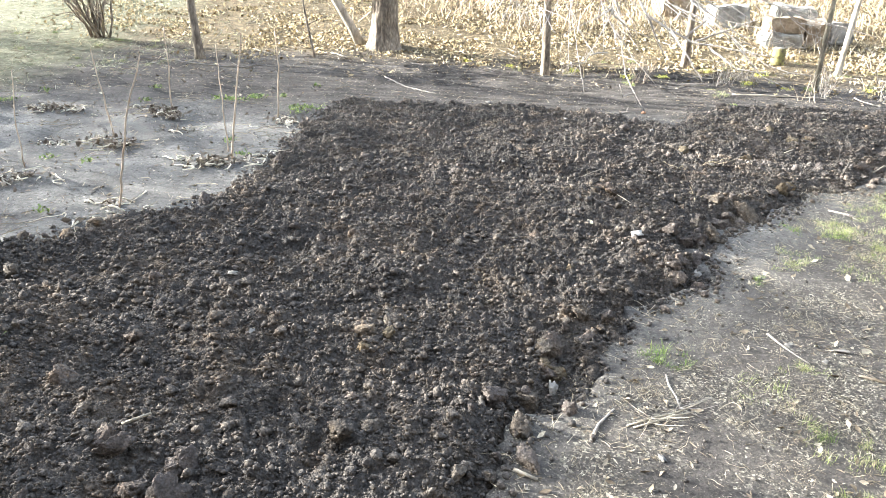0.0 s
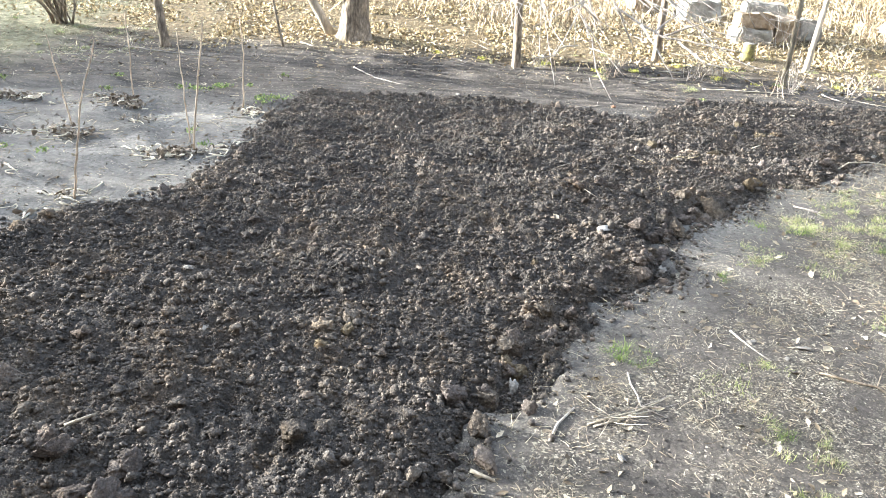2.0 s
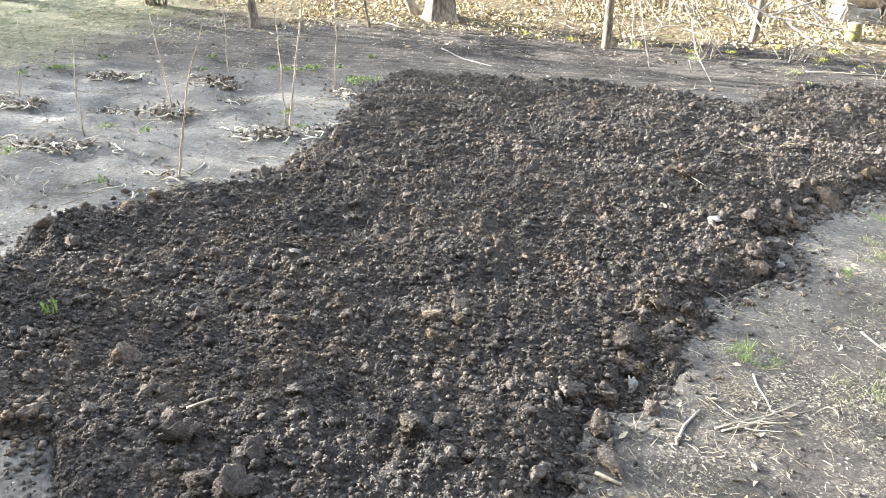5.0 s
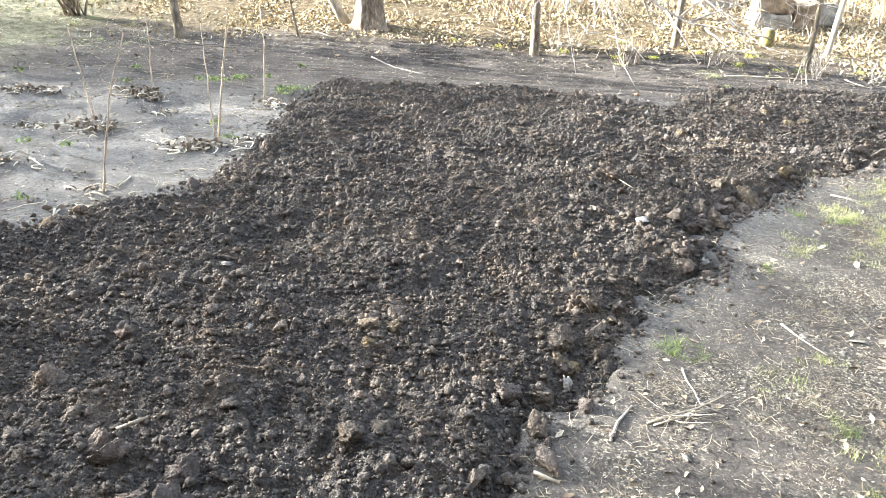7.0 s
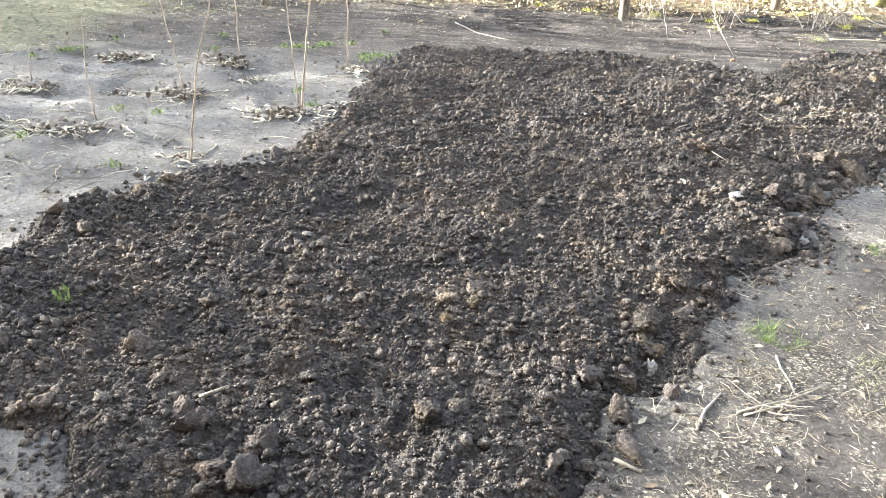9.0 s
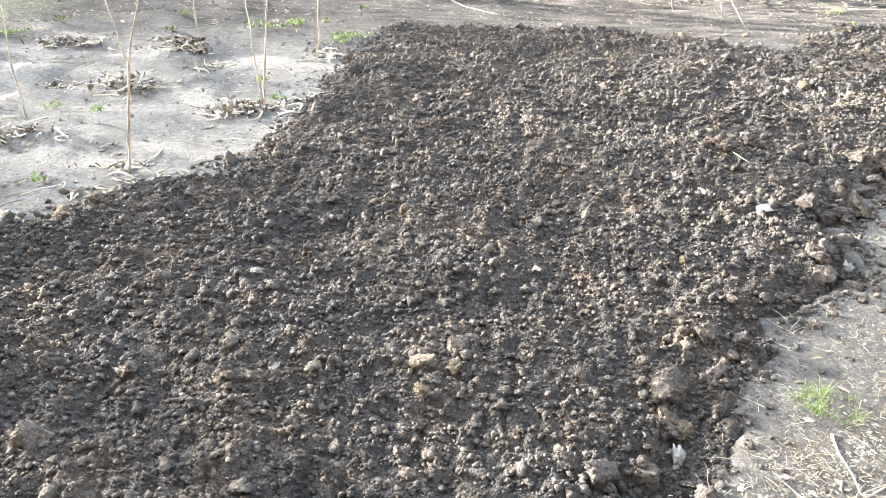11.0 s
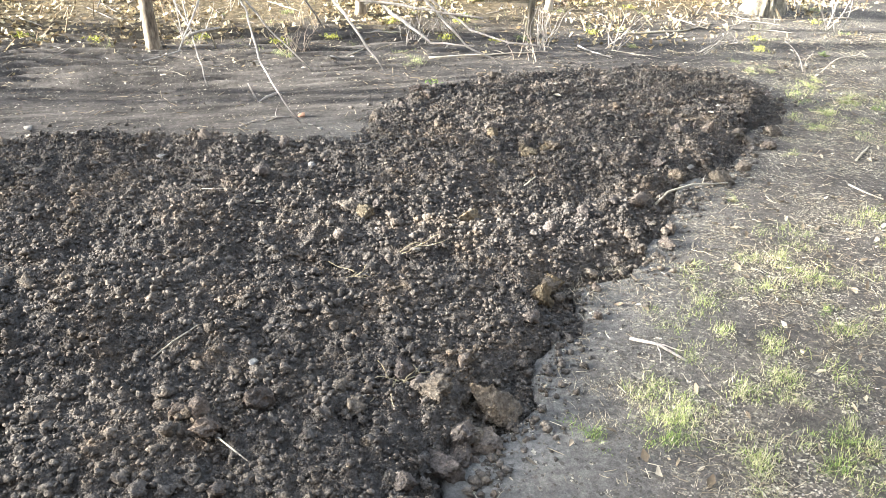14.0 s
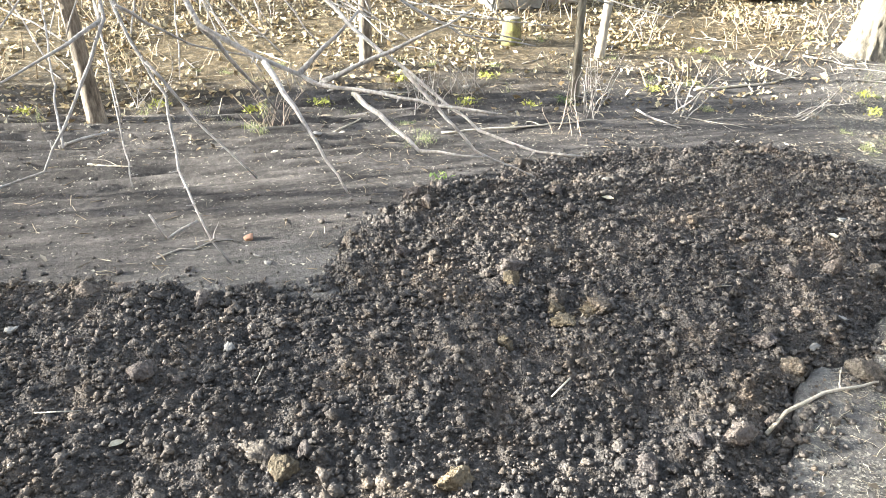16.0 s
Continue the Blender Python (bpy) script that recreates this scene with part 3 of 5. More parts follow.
droop(0.02, [(0.0, 6.2, 1.75), (0.45, 4.9, 1.25), (0.65, 4.47, 0.87), (0.83, 4.4, 0.77), (1.05, 4.34, 0.67), (1.26, 4.19, 0.66), (1.63, 3.95, 0.63)],
      [(0.86, 4.38, 0.75), (0.97, 4.14, 0.58), (1.08, 3.93, 0.39)],
      [(1.17, 4.26, 0.65), (1.35, 3.97, 0.51), (1.54, 3.83, 0.52)],
      [(0.98, 4.36, 0.7), (1.21, 4.51, 0.86), (1.26, 4.56, 0.89)],
      [(1.06, 4.34, 0.67), (1.52, 4.23, 0.89), (1.62, 4.21, 0.95)],
      [(0.65, 4.47, 0.87), (0.83, 4.6, 0.61), (0.92, 4.66, 0.47)])
droop(0.016, [(0.02, 6.2, 2.0), (0.8, 5.0, 1.25), (1.19, 4.41, 0.87), (1.38, 4.23, 0.72), (1.57, 3.97, 0.57), (1.73, 3.81, 0.53), (1.87, 3.73, 0.53)],
      [(1.36, 4.25, 0.73), (1.59, 4.05, 0.46), (1.79, 3.93, 0.38)],
      [(0.8, 5.0, 1.25), (1.8, 4.9, 0.7), (2.2, 4.95, 0.62)])
droop(0.013, [(0.0, 6.2, 1.5), (0.25, 5.1, 1.1), (0.38, 4.74, 0.77), (0.49, 4.6, 0.58), (0.51, 4.36, 0.36), (0.6, 4.1, 0.18), (0.66, 4.05, 0.1)],
      [(0.56, 4.16, 0.23), (0.45, 4.07, 0.22), (0.41, 4.07, 0.32)],
      [(0.43, 4.67, 0.7), (0.63, 4.52, 0.45), (0.8, 4.41, 0.28)],
      [(0.34, 4.81, 0.89), (0.6, 4.95, 0.7), (0.85, 5.1, 0.6)])
droop(0.014, [(-0.02, 6.2, 1.6), (0.28, 4.8, 1.25), (0.34, 4.39, 0.92), (0.21, 4.26, 0.66), (0.1, 4.14, 0.48), (-0.01, 4.06, 0.47), (-0.07, 4.02, 0.47)],
      [(0.15, 4.2, 0.54), (0.22, 4.24, 0.55), (0.32, 4.31, 0.55)],
      [(0.34, 4.4, 0.92), (0.08, 4.25, 0.79), (-0.1, 4.2, 0.7)])

more = np.random.default_rng(91)
for i in range(18):
    end = Vector((more.uniform(-0.9, 3.0), more.uniform(5.2, 6.3), more.uniform(0.6, 1.05)))
    start = Vector((0.0, 6.2, more.uniform(1.3, 2.0)))
    mid = [start.lerp(end, f) + Vector((more.normal(0, 0.10), more.normal(0, 0.10), h + more.normal(0, 0.05))) for f, h in ((0.35, 0.12), (0.6, 0.04), (0.8, -0.04))]
    shoots = []
    for a in mid[1:]:
        for j in range(2):
            d = (end - start).normalized() + Vector((more.normal(0, 0.6), more.normal(0, 0.6), more.normal(-0.1, 0.35)))
            b = a + d * more.uniform(0.2, 0.35)
            shoots.append([tuple(a), tuple(b), tuple(b + d * 0.2 + Vector((0, 0, more.uniform(-0.1, 0.12))))])
    DROOP.append((more.uniform(0.005, 0.011), [tuple(p) for p in [start] + mid + [end]], shoots))


def densify(pts, rng, wiggle):
    """A line through the points with small bends between them."""
    out = []
    for a, b in zip(pts[:-1], pts[1:]):
        a, b = Vector(a), Vector(b)
        n = max(1, int((b - a).length / 0.07))
        for i in range(n):
            p = a.lerp(b, i / n)
            out.append(p + Vector(rng.uniform(-wiggle, wiggle, 3).tolist()) * (1 if i else 0.4))
    return out + [Vector(pts[-1])]


base = plum.location
for r, spine, sides in DROOP:
    branch = None
    for k, line in enumerate([spine] + sides):
        g = Geo()
        rr = r * 1.15 if k == 0 else r * 0.6
        q = [p - base for p in densify(line, rng, 0.006)]
        n = len(q)
        tube(g, q, [max(0.004, rr * (1 - 0.78 * (i / n) ** 0.9)) for i in range(n)], 7)
        for i in range(3, n - 1):      # buds and short spurs
            if rng.random() < (0.35 if k else 0.85):
                d = Vector((rng.uniform(-1, 1), rng.uniform(-1, 1), rng.uniform(-0.6, 0.9)))
                ln = rng.uniform(0.012, 0.04) if k or i > 0.6 * n or rng.random() < 0.45 else rng.uniform(0.15, 0.5)
                s = bend(q[i], d, ln, 4, rng, 0.25)
                tube(g, s, [max(0.0024, rr * 0.24) * (1 - 0.13 * w) for w in range(5)], 5)
        me = g.mesh("twig" if k else "branch", M_TWIG)
        if k == 0:
            branch = part("branch", me, plum, "long pale drooping branch")
        else:
            part("twig", me, branch)

# ---------------------------------------------------------------- more materials
def piece_material(name, stops, rough=0.85, grain=60):
    m, nt, b = material(name, rough)
    src = nt.nodes.new("ShaderNodeNewGeometry").outputs["Random Per Island"]
    c = ramp(nt, src, stops)
    fine = ramp(nt, noise_node(nt, coords(nt), grain, 4, 0.7), [(0.3, grey(0.7)), (0.7, grey(1.25))])
    nt.links.new(blend(nt, 1.0, c, fine, "MULTIPLY"), b.inputs["Base Color"])
    return m


M_LEAF = piece_material("dry_leaf", [(0.0, (0.12, 0.085, 0.045)), (0.3, (0.29, 0.22, 0.125)), (0.6, (0.50, 0.405, 0.245)), (1.0, (0.74, 0.64, 0.43))])
M_LEAFBIT = piece_material("leaf_scrap", [(0.0, (0.09, 0.07, 0.05)), (0.4, (0.20, 0.16, 0.115)), (0.75, (0.36, 0.30, 0.22)), (1.0, (0.60, 0.54, 0.43))])
M_STRAW = piece_material("straw", [(0.0, (0.10, 0.083, 0.06)), (0.4, (0.27, 0.225, 0.16)), (0.75, (0.46, 0.395, 0.29)), (1.0, (0.66, 0.59, 0.46))])
M_GRASS = piece_material("spring_grass", [(0.0, (0.14, 0.19, 0.05)), (0.25, (0.27, 0.34, 0.10)), (0.48, (0.42, 0.44, 0.18)), (0.6, (0.48, 0.44, 0.27)), (0.85, (0.52, 0.46, 0.33)), (1.0, (0.64, 0.58, 0.45))])
M_WEED = piece_material("green_weed", [(0.0, (0.085, 0.14, 0.035)), (0.5, (0.18, 0.25, 0.07)), (1.0, (0.36, 0.39, 0.14))])
M_SPRING = piece_material("spring_leaf", [(0.0, (0.20, 0.22, 0.04)), (0.5, (0.42, 0.42, 0.08)), (1.0, (0.62, 0.58, 0.20))])
M_LAWN = piece_material("tired_lawn", [(0.0, (0.13, 0.16, 0.08)), (0.4, (0.29, 0.295, 0.19)), (0.75, (0.48, 0.45, 0.33)), (1.0, (0.64, 0.61, 0.50))])
M_STONE = piece_material("pale_stone", [(0.0, (0.12, 0.112, 0.102)), (0.6, (0.175, 0.164, 0.15)), (1.0, (0.25, 0.235, 0.215))], 0.95, 60)
M_STALK = piece_material("dry_stalk", [(0.0, (0.12, 0.085, 0.052)), (0.5, (0.28, 0.22, 0.145)), (1.0, (0.50, 0.43, 0.31))])
M_STEM = bark_material("sapling_bark", (0.28, 0.21, 0.15), (0.48, 0.385, 0.30), (0.64, 0.56, 0.45), 0.3, 60)
M_PALESTICK = bark_material("bleached_stick", (0.28, 0.24, 0.185), (0.44, 0.39, 0.315), (0.60, 0.55, 0.46), 0.5, 70)

# ---------------------------------------------------------------- scattered leaves, straw and grass
def leaf_template(k, rng):
    """A curled leaf of about unit length: a midrib with two lobed halves."""
    n = 3
    xs = np.linspace(-0.5, 0.5, n)
    w = np.array([0.08, 0.28, 0.05]) * rng.uniform(0.7, 1.15)
    curl, fold = rng.uniform(-0.9, 1.2), rng.uniform(0.1, 0.8)
    v = []
    for i in range(n):
        zc = curl * (xs[i] ** 2) + 0.05 * rng.normal()
        v += [(xs[i], 0, zc), (xs[i] + 0.05 * rng.normal(), w[i], zc + fold * w[i]), (xs[i] + 0.05 * rng.normal(), -w[i], zc + fold * w[i] * rng.uniform(0.3, 1.4))]
    f = []
    for i in range(n - 1):
        a, b = 3 * i, 3 * i + 3
        f += [(a, b, b + 1, a + 1), (a, a + 2, b + 2, b)]
    return np.array(v), np.array(f)


def blade_template(k, rng):
    """A bent three-sided stalk of unit length lying along x."""
    n = 2 + (k % 4 == 0)
    xs = np.linspace(0, 1, n)
    yb, zb_ = rng.uniform(-0.35, 0.35), rng.uniform(0.0, 0.3)
    v = []
    for i in range(n):
        r = 0.02 * (1 - 0.5 * i / (n - 1))
        for a in (0.0, 2.1, 4.2):
            v.append((xs[i], yb * xs[i] ** 2 + r * math.cos(a), zb_ * xs[i] * (1 - xs[i]) + r * math.sin(a)))
    f = []
    for i in range(n - 1):
        for k2 in range(3):
            a, b = 3 * i + k2, 3 * i + (k2 + 1) % 3
            f.append((a, b, b + 3, a + 3))
    return np.array(v), np.array(f)


def wisp_template(k, rng):
    """A thin curling stalk of about unit length lying flat."""
    n = 5
    a, p, pts = rng.uniform(-0.5, 0.5), np.zeros(3), [np.zeros(3)]
    for i in range(n - 1):
        a += rng.normal(0, 0.45)
        p = p + np.array([math.cos(a), math.sin(a), 0]) / (n - 1)
        pts.append(p + np.array([0, 0, 0.10 * rng.random() * math.sin(math.pi * (i + 1) / (n - 1))]))
    v, f = [], []
    for i, c in enumerate(pts):
        r = 0.02 * (1 - 0.6 * i / (n - 1))
        v += [c + r * np.array([0, math.cos(w), math.sin(w)]) for w in (0.0, 2.1, 4.2)]
    for i in range(n - 1):
        for j in range(3):
            f.append((3 * i + j, 3 * i + (j + 1) % 3, 3 * i + 3 + (j + 1) % 3, 3 * i + 3 + j))
    return np.array(v), np.array(f)


def strew(name, template, kinds, x, y, z, size, tilt, mat, label, thick=1.0, category="litter"):
    """Strews many small pieces with random turns as one mesh."""
    rng = np.random.default_rng(len(x) + 5)
    kind = rng.integers(0, kinds, len(x))
    vs, fs, base = [], [], 0
    for k in range(kinds):
        sel = np.flatnonzero(kind == k)
        n = len(sel)
        if not n:
            continue
        v, f = template(k, rng)
        v = v * np.array([1, thick, thick])
        a, tx, ty = rng.uniform(0, 6.283, n), rng.normal(0, tilt, n), rng.normal(0, tilt, n)
        ca, sa = np.cos(a), np.sin(a)
        one, zero = np.ones(n), np.zeros(n)
        rz = np.stack([ca, -sa, zero, sa, ca, zero, zero, zero, one], 1).reshape(n, 3, 3)
        rx = np.stack([one, zero, zero, zero, np.cos(tx), -np.sin(tx), zero, np.sin(tx), np.cos(tx)], 1).reshape(n, 3, 3)
        ry = np.stack([np.cos(ty), zero, np.sin(ty), zero, one, zero, -np.sin(ty), zero, np.cos(ty)], 1).reshape(n, 3, 3)
        w = np.einsum("nij,kj->nki", rz @ rx @ ry, v) * size[sel][:, None, None]
        w -= np.minimum(0, w[:, :, 2].min(1))[:, None, None] * np.array([0, 0, 1]) * 0.8
        w += np.stack([x[sel], y[sel], z[sel]], 1)[:, None, :]
        vs.append(w.reshape(-1, 3))
        fs.append((f[None] + (np.arange(n) * len(v))[:, None, None]).reshape(-1, f.shape[1]) + base)
        base += n * len(v)
    ob = new(name, mesh_array(name, np.concatenate(vs), np.concatenate(fs), mat))
    return tagged(ob, label, category, kind="stuff")


def region(n, x0, x1, y0, y1, weight, off_bed=0.02):
    """Random places in a rectangle, kept with the chance weight(x, y), off the bed."""
    x, y = RNG.uniform(x0, x1, n), RNG.uniform(y0, y1, n)
    ok = RNG.random(n) < weight(x, y)
    x, y = x[ok], y[ok]
    sd = bed_distance(x, y)
    ok = sd < -off_bed
    x, y, sd = x[ok], y[ok], sd[ok]
    return x, y, ground_height(x, y, sd)


# leaf litter under the trees
def litter_weight(x, y):
    edge = 6.5 + (vnoise(x, y, 0.8, 41) - 0.5) * 1.1 - 0.25 * smooth(1.0, 3.0, x)
    return np.clip(smooth(edge - 0.5, edge + 0.7, y), 0.02, 1) * (0.12 + 1.0 * smooth(0.25, 0.6, vnoise(x, y, 0.42, 42))) * smooth(-6.6, -4.9, x + 0.5 * (y - 7)) * np.clip(1.9 - y / 8, 0.22, 1)


x, y, z = region(125000, -9, 10.5, 5.4, 17, litter_weight)
strew("leaf_litter", leaf_template, 14, x, y, z, RNG.uniform(0.02, 0.06, len(x)), 0.7, M_LEAF, "dry brown fallen leaves lying under the trees", category="leaves")

# stray leaves and straw on the trodden earth
def path_weight(x, y):
    right = smooth(-0.9, 0.6, x - 0.9 * (y - 0.5)) * (0.12 + 2.2 * smooth(0.35, 0.75, vnoise(x, y, 0.28, 43)) * (0.4 + vnoise(x, y, 0.09, 50)))
    left = smooth(-1.8, -2.8, x) * (0.08 + 0.25 * vnoise(x, y, 0.5, 44))
    return np.clip(right + left + 0.05 + 0.5 * smooth(5.0, 6.4, y), 0, 1)


x, y, z = region(80000, -1.4, 6.5, -2.4, 5.6, path_weight, 0.0)
strew("straw_litter", blade_template, 16, x, y, z + 0.003, RNG.uniform(0.008, 0.035, len(x)) * RNG.uniform(0.4, 1.3, len(x)), 0.22, M_STRAW, "short bits of pale straw and dead grass on the earth", 2.2, "straw")
x, y, z = region(27000, -0.8, 6.5, -2.4, 5.6, lambda x, y: smooth(-0.9, 0.6, x - 0.9 * (y - 0.5)) * (0.05 + smooth(0.45, 0.8, vnoise(x, y, 0.35, 56))), 0.0)
strew("dead_grass", wisp_template, 24, x, y, z + 0.004, 0.02 + 0.09 * RNG.random(len(x)) ** 1.7, 0.12, M_STRAW, "long wisps of bleached dead grass on the earth", 0.62, "straw")
x, y, z = region(1900, -6, -2.2, 0.7, 4.4, lambda x, y: 0.03 + smooth(0.52, 0.8, vnoise(x, y, 0.5, 58)), 0.02)
strew("dead_stalks", wisp_template, 24, x, y, z + 0.004, RNG.uniform(0.05, 0.2, len(x)), 0.10, M_STRAW, "pale curled dead stalks on the bare plot", 0.7, "straw")
x, y, z = region(21000, -6, 6, -1.0, 6.9, lambda x, y: (0.12 + 0.55 * vnoise(x, y, 0.4, 49) ** 2 + 0.8 * smooth(4.9, 6.2, y)) * (x < 0.9 * (y - 0.5) - 1.0), 0.0)
strew("plot_litter", blade_template, 16, x, y, z + 0.003, RNG.uniform(0.015, 0.07, len(x)), 0.14, M_STALK, "bits of dead stalk on the bare plot", 1.8, "straw")
x, y, z = region(34000, -6, 6.5, -2.5, 6.6, path_weight)
strew("stray_leaves", leaf_template, 12, x, y, z, 0.007 + 0.036 * RNG.random(len(x)) ** 2.2, 0.4, M_LEAFBIT, "bits of dry leaf on the earth", category="leaves")

# the worn lawn
def lawn_weight(x, y):
    left = smooth(-4.6, -5.4, x + (vnoise(x, y, 0.6, 45) - 0.5) * 1.2 - 0.35 * (y - 4)) * smooth(2.6, 3.8, y)
    return np.clip(left * (0.1 + 1.0 * smooth(0.3, 0.62, vnoise(x, y, 0.3, 46))) * smooth(11, 7.5, y + 0.4 * (x + 5)), 0, 1)


x, y, z = region(28000, -12, -3.2, 2.4, 11, lawn_weight)
strew("lawn_grass", blade_template, 16, x, y, z, RNG.uniform(0.02, 0.06, len(x)), 0.5, M_LAWN, "worn yellow-green lawn grass with dead blades", 2.6, "grass")

# crumbs of soil kicked onto the trodden earth
x, y, z = region(52000, -5, 5.5, -2.2, 6.4, lambda x, y: np.full(len(x), 1.0), 0.0)
sd = bed_distance(x, y)
ok = RNG.random(len(x)) < 0.2 + 0.9 * np.exp(sd / 0.10)
x, y, z = x[ok], y[ok], z[ok]
r = 0.003 + 0.009 * RNG.random(len(x)) ** 3
v, f = scatter(np.stack([x, y, z + r * 0.2], 1), r, 0, 8)
tagged(new("loose_soil", mesh_array("loose_soil", v, f, M_CRUMB, True)), "loose crumbs of soil strewn on the trodden earth", "soil", kind="stuff")

# loosened soil beside the bed's near corner
x, y = RNG.uniform(-3.9, -1.5, 15000), RNG.uniform(-1.9, -0.1, 15000)
sd = bed_distance(x, y)
ok = (sd < 0.0) & (RNG.random(15000) < 0.22 * smooth(-0.35, -0.02, sd) * (0.1 + vnoise(x, y, 0.3, 59)))
x, y = x[ok], y[ok]
r = 0.004 + 0.013 * RNG.random(len(x)) ** 2.6
v, f = scatter(np.stack([x, y, ground_height(x, y, sd[ok]) + r * 0.3], 1), r, 1, 8)
tagged(new("loosened_soil", mesh_array("loosened_soil", v, f, M_CRUMB, True)), "loosened grey crumbs of soil at the bed's corner", "soil", kind="stuff")

# crumbs spilled over the rim of the bed
ring = np.array(BED + BED[:1])
seg = np.hypot(*(ring[1:] - ring[:-1]).T)
i = RNG.choice(len(seg), 21000, p=seg / seg.sum())
u = RNG.random(21000)[:, None]
xy = ring[i] * (1 - u) + ring[i + 1] * u + RNG.laplace(0, 0.055, (21000, 2)) * (0.35 + 1.3 * RNG.random((21000, 1)) ** 2)
sd = bed_distance(xy[:, 0], xy[:, 1])
ok = (sd < 0.0) & (RNG.random(21000) < 0.25 + 1.1 * vnoise(xy[:, 0], xy[:, 1], 0.22, 55) ** 2)
x, y = xy[ok].T
r = 0.0035 + 0.016 * RNG.random(len(x)) ** 3.2
v, f = scatter(np.stack([x, y, ground_height(x, y, sd[ok]) + r * 0.3], 1), r, 1, 8)
tagged(new("spilled_soil", mesh_array("spilled_soil", v, f, M_CRUMB, True)), "crumbs of dark soil spilled round the bed's rim", "soil", kind="stuff")

x, y, z = region(9000, -5, 5.5, -2.2, 6.4, lambda x, y: 0.35 + 0.5 * vnoise(x, y, 0.3, 48), 0.02)
r = 0.0022 + 0.0045 * RNG.random(len(x)) ** 3
v, f = scatter(np.stack([x, y, z + r * 0.2], 1), r, 0, 6)
tagged(new("grit", mesh_array("grit", v, f, M_STONE, True)), "pale grit in the trodden earth", "grit", kind="stuff")

# ---------------------------------------------------------------- grass tufts
def tuft_mesh(seed, blades, spread, height, mat, name="grass", lay=1.0):
    """Fine blades in a few uneven sheaves that lean and mat over one another."""
    rng = np.random.default_rng(seed)
    g = Geo()
    sheaves = [(rng.normal(0, spread * 0.75), rng.normal(0, spread * 0.55), rng.uniform(0, 6.283), rng.uniform(0.5, 1.0)) for k in range(7)]
    for i in range(blades):
        cx, cy, lean, tall = sheaves[rng.integers(7)]
        p = Vector((cx + rng.normal(0, spread * 0.28), cy + rng.normal(0, spread * 0.28), -0.004))
        h = height * tall * rng.uniform(0.35, 1.1)
        a = lean + rng.normal(0, 0.9)
        out = Vector((math.cos(a), math.sin(a), 0)) * h * lay * rng.uniform(0.2, 1.7)
        side = Vector((-math.sin(a), math.cos(a), 0)) * rng.uniform(0.0004, 0.0008)
        q = [p, p + out * 0.2 + Vector((0, 0, h * 0.5)), p + out * 0.6 + Vector((0, 0, h * 0.85)), p + out + Vector((0, 0, h * rng.uniform(0.3, 1.0)))]
        v = []
        for k, c in enumerate(q[:3]):
            w = side * (1 - 0.25 * k)
            v += [c - w, c + w]
        v.append(q[3])
        g.add([tuple(c) for c in v], [(0, 1, 3, 2), (2, 3, 5, 4), (4, 5, 6)])
    return g.mesh(name, mat)


TUFTS = [tuft_mesh(s, 230, 0.040 + 0.014 * (s % 3), 0.030, M_GRASS) for s in range(6)]
GREEN_TUFTS = [tuft_mesh(20 + s, 140, 0.028, 0.034, M_WEED) for s in range(3)]
FLAT_TUFTS = [tuft_mesh(40 + s, 260, 0.085, 0.020, M_STRAW, "grass", 1.7) for s in range(3)]
GREEN_AT = [(-0.13, 0.08), (0.54, 0.83), (1.61, 1.05), (0.32, -0.42), (2.15, 1.86), (1.18, 1.46), (0.98, 1.56), (1.64, 1.31), (1.55, 1.23), (-0.11, 0.02), (1.22, 1.47)]
GRASS_AT = [(1.28, 1.69), (1.30, 1.56), (0.88, 1.20), (1.53, 1.22), (1.72, 1.34), (2.15, 2.25), (1.82, 2.15), (2.22, 2.02), (1.79, 1.75), (1.16, 0.42), (1.26, 0.31), (0.42, 0.01), (0.20, -0.17), (0.29, -0.38), (0.45, -0.45), (2.47, 2.77), (2.44, 2.39), (2.28, 2.25), (1.95, 2.06), (2.05, 2.07), (2.30, 2.06), (1.73, 2.04), (1.68, 1.87), (2.13, 1.73), (1.67, 1.59), (1.72, 1.58), (1.86, 1.52), (1.30, 1.63), (1.28, 1.52), (1.28, 1.56), (1.27, 1.66), (1.22, 1.53), (1.64, 1.26), (1.70, 1.25)]
STRAW_AT = [(0.09, 0.07), (0.22, -0.24), (0.08, -0.60), (0.59, -0.62), (0.77, -0.55), (0.06, -0.43), (-0.23, -0.14), (1.16, 1.15), (1.28, 1.01), (0.34, -0.19), (0.45, -0.38), (1.10, 1.61), (1.19, 1.69), (1.20, 1.64), (1.24, 1.33), (1.52, 2.28), (1.81, 2.38), (1.66, 1.51), (1.37, 1.35)]
rng = np.random.default_rng(77)
extra = []
while len(extra) < 210:
    p = (rng.uniform(-0.6, 5.6), rng.uniform(-1.6, 5.0))
    sd_here = float(bed_distance(np.array([p[0]]), np.array([p[1]]))[0])
    if -2.6 < sd_here < -0.12 and (p[0] > 2.0 or p[1] < -0.7 or rng.random() < 0.5) and p[0] > 0.75 * p[1] - 0.4 and rng.random() < (0.3 + 0.7 * (p[0] > 1.2)) * float(smooth(0.4, 0.62, vnoise(np.array([p[0]]), np.array([p[1]]), 0.45, 57))[0]):
        extra.append(p)
while len(extra) < 250:
    p = (rng.uniform(0.5, 7.0), rng.uniform(5.3, 7.4))
    if float(bed_distance(np.array([p[0]]), np.array([p[1]]))[0]) < -0.15:
        extra.append(p)
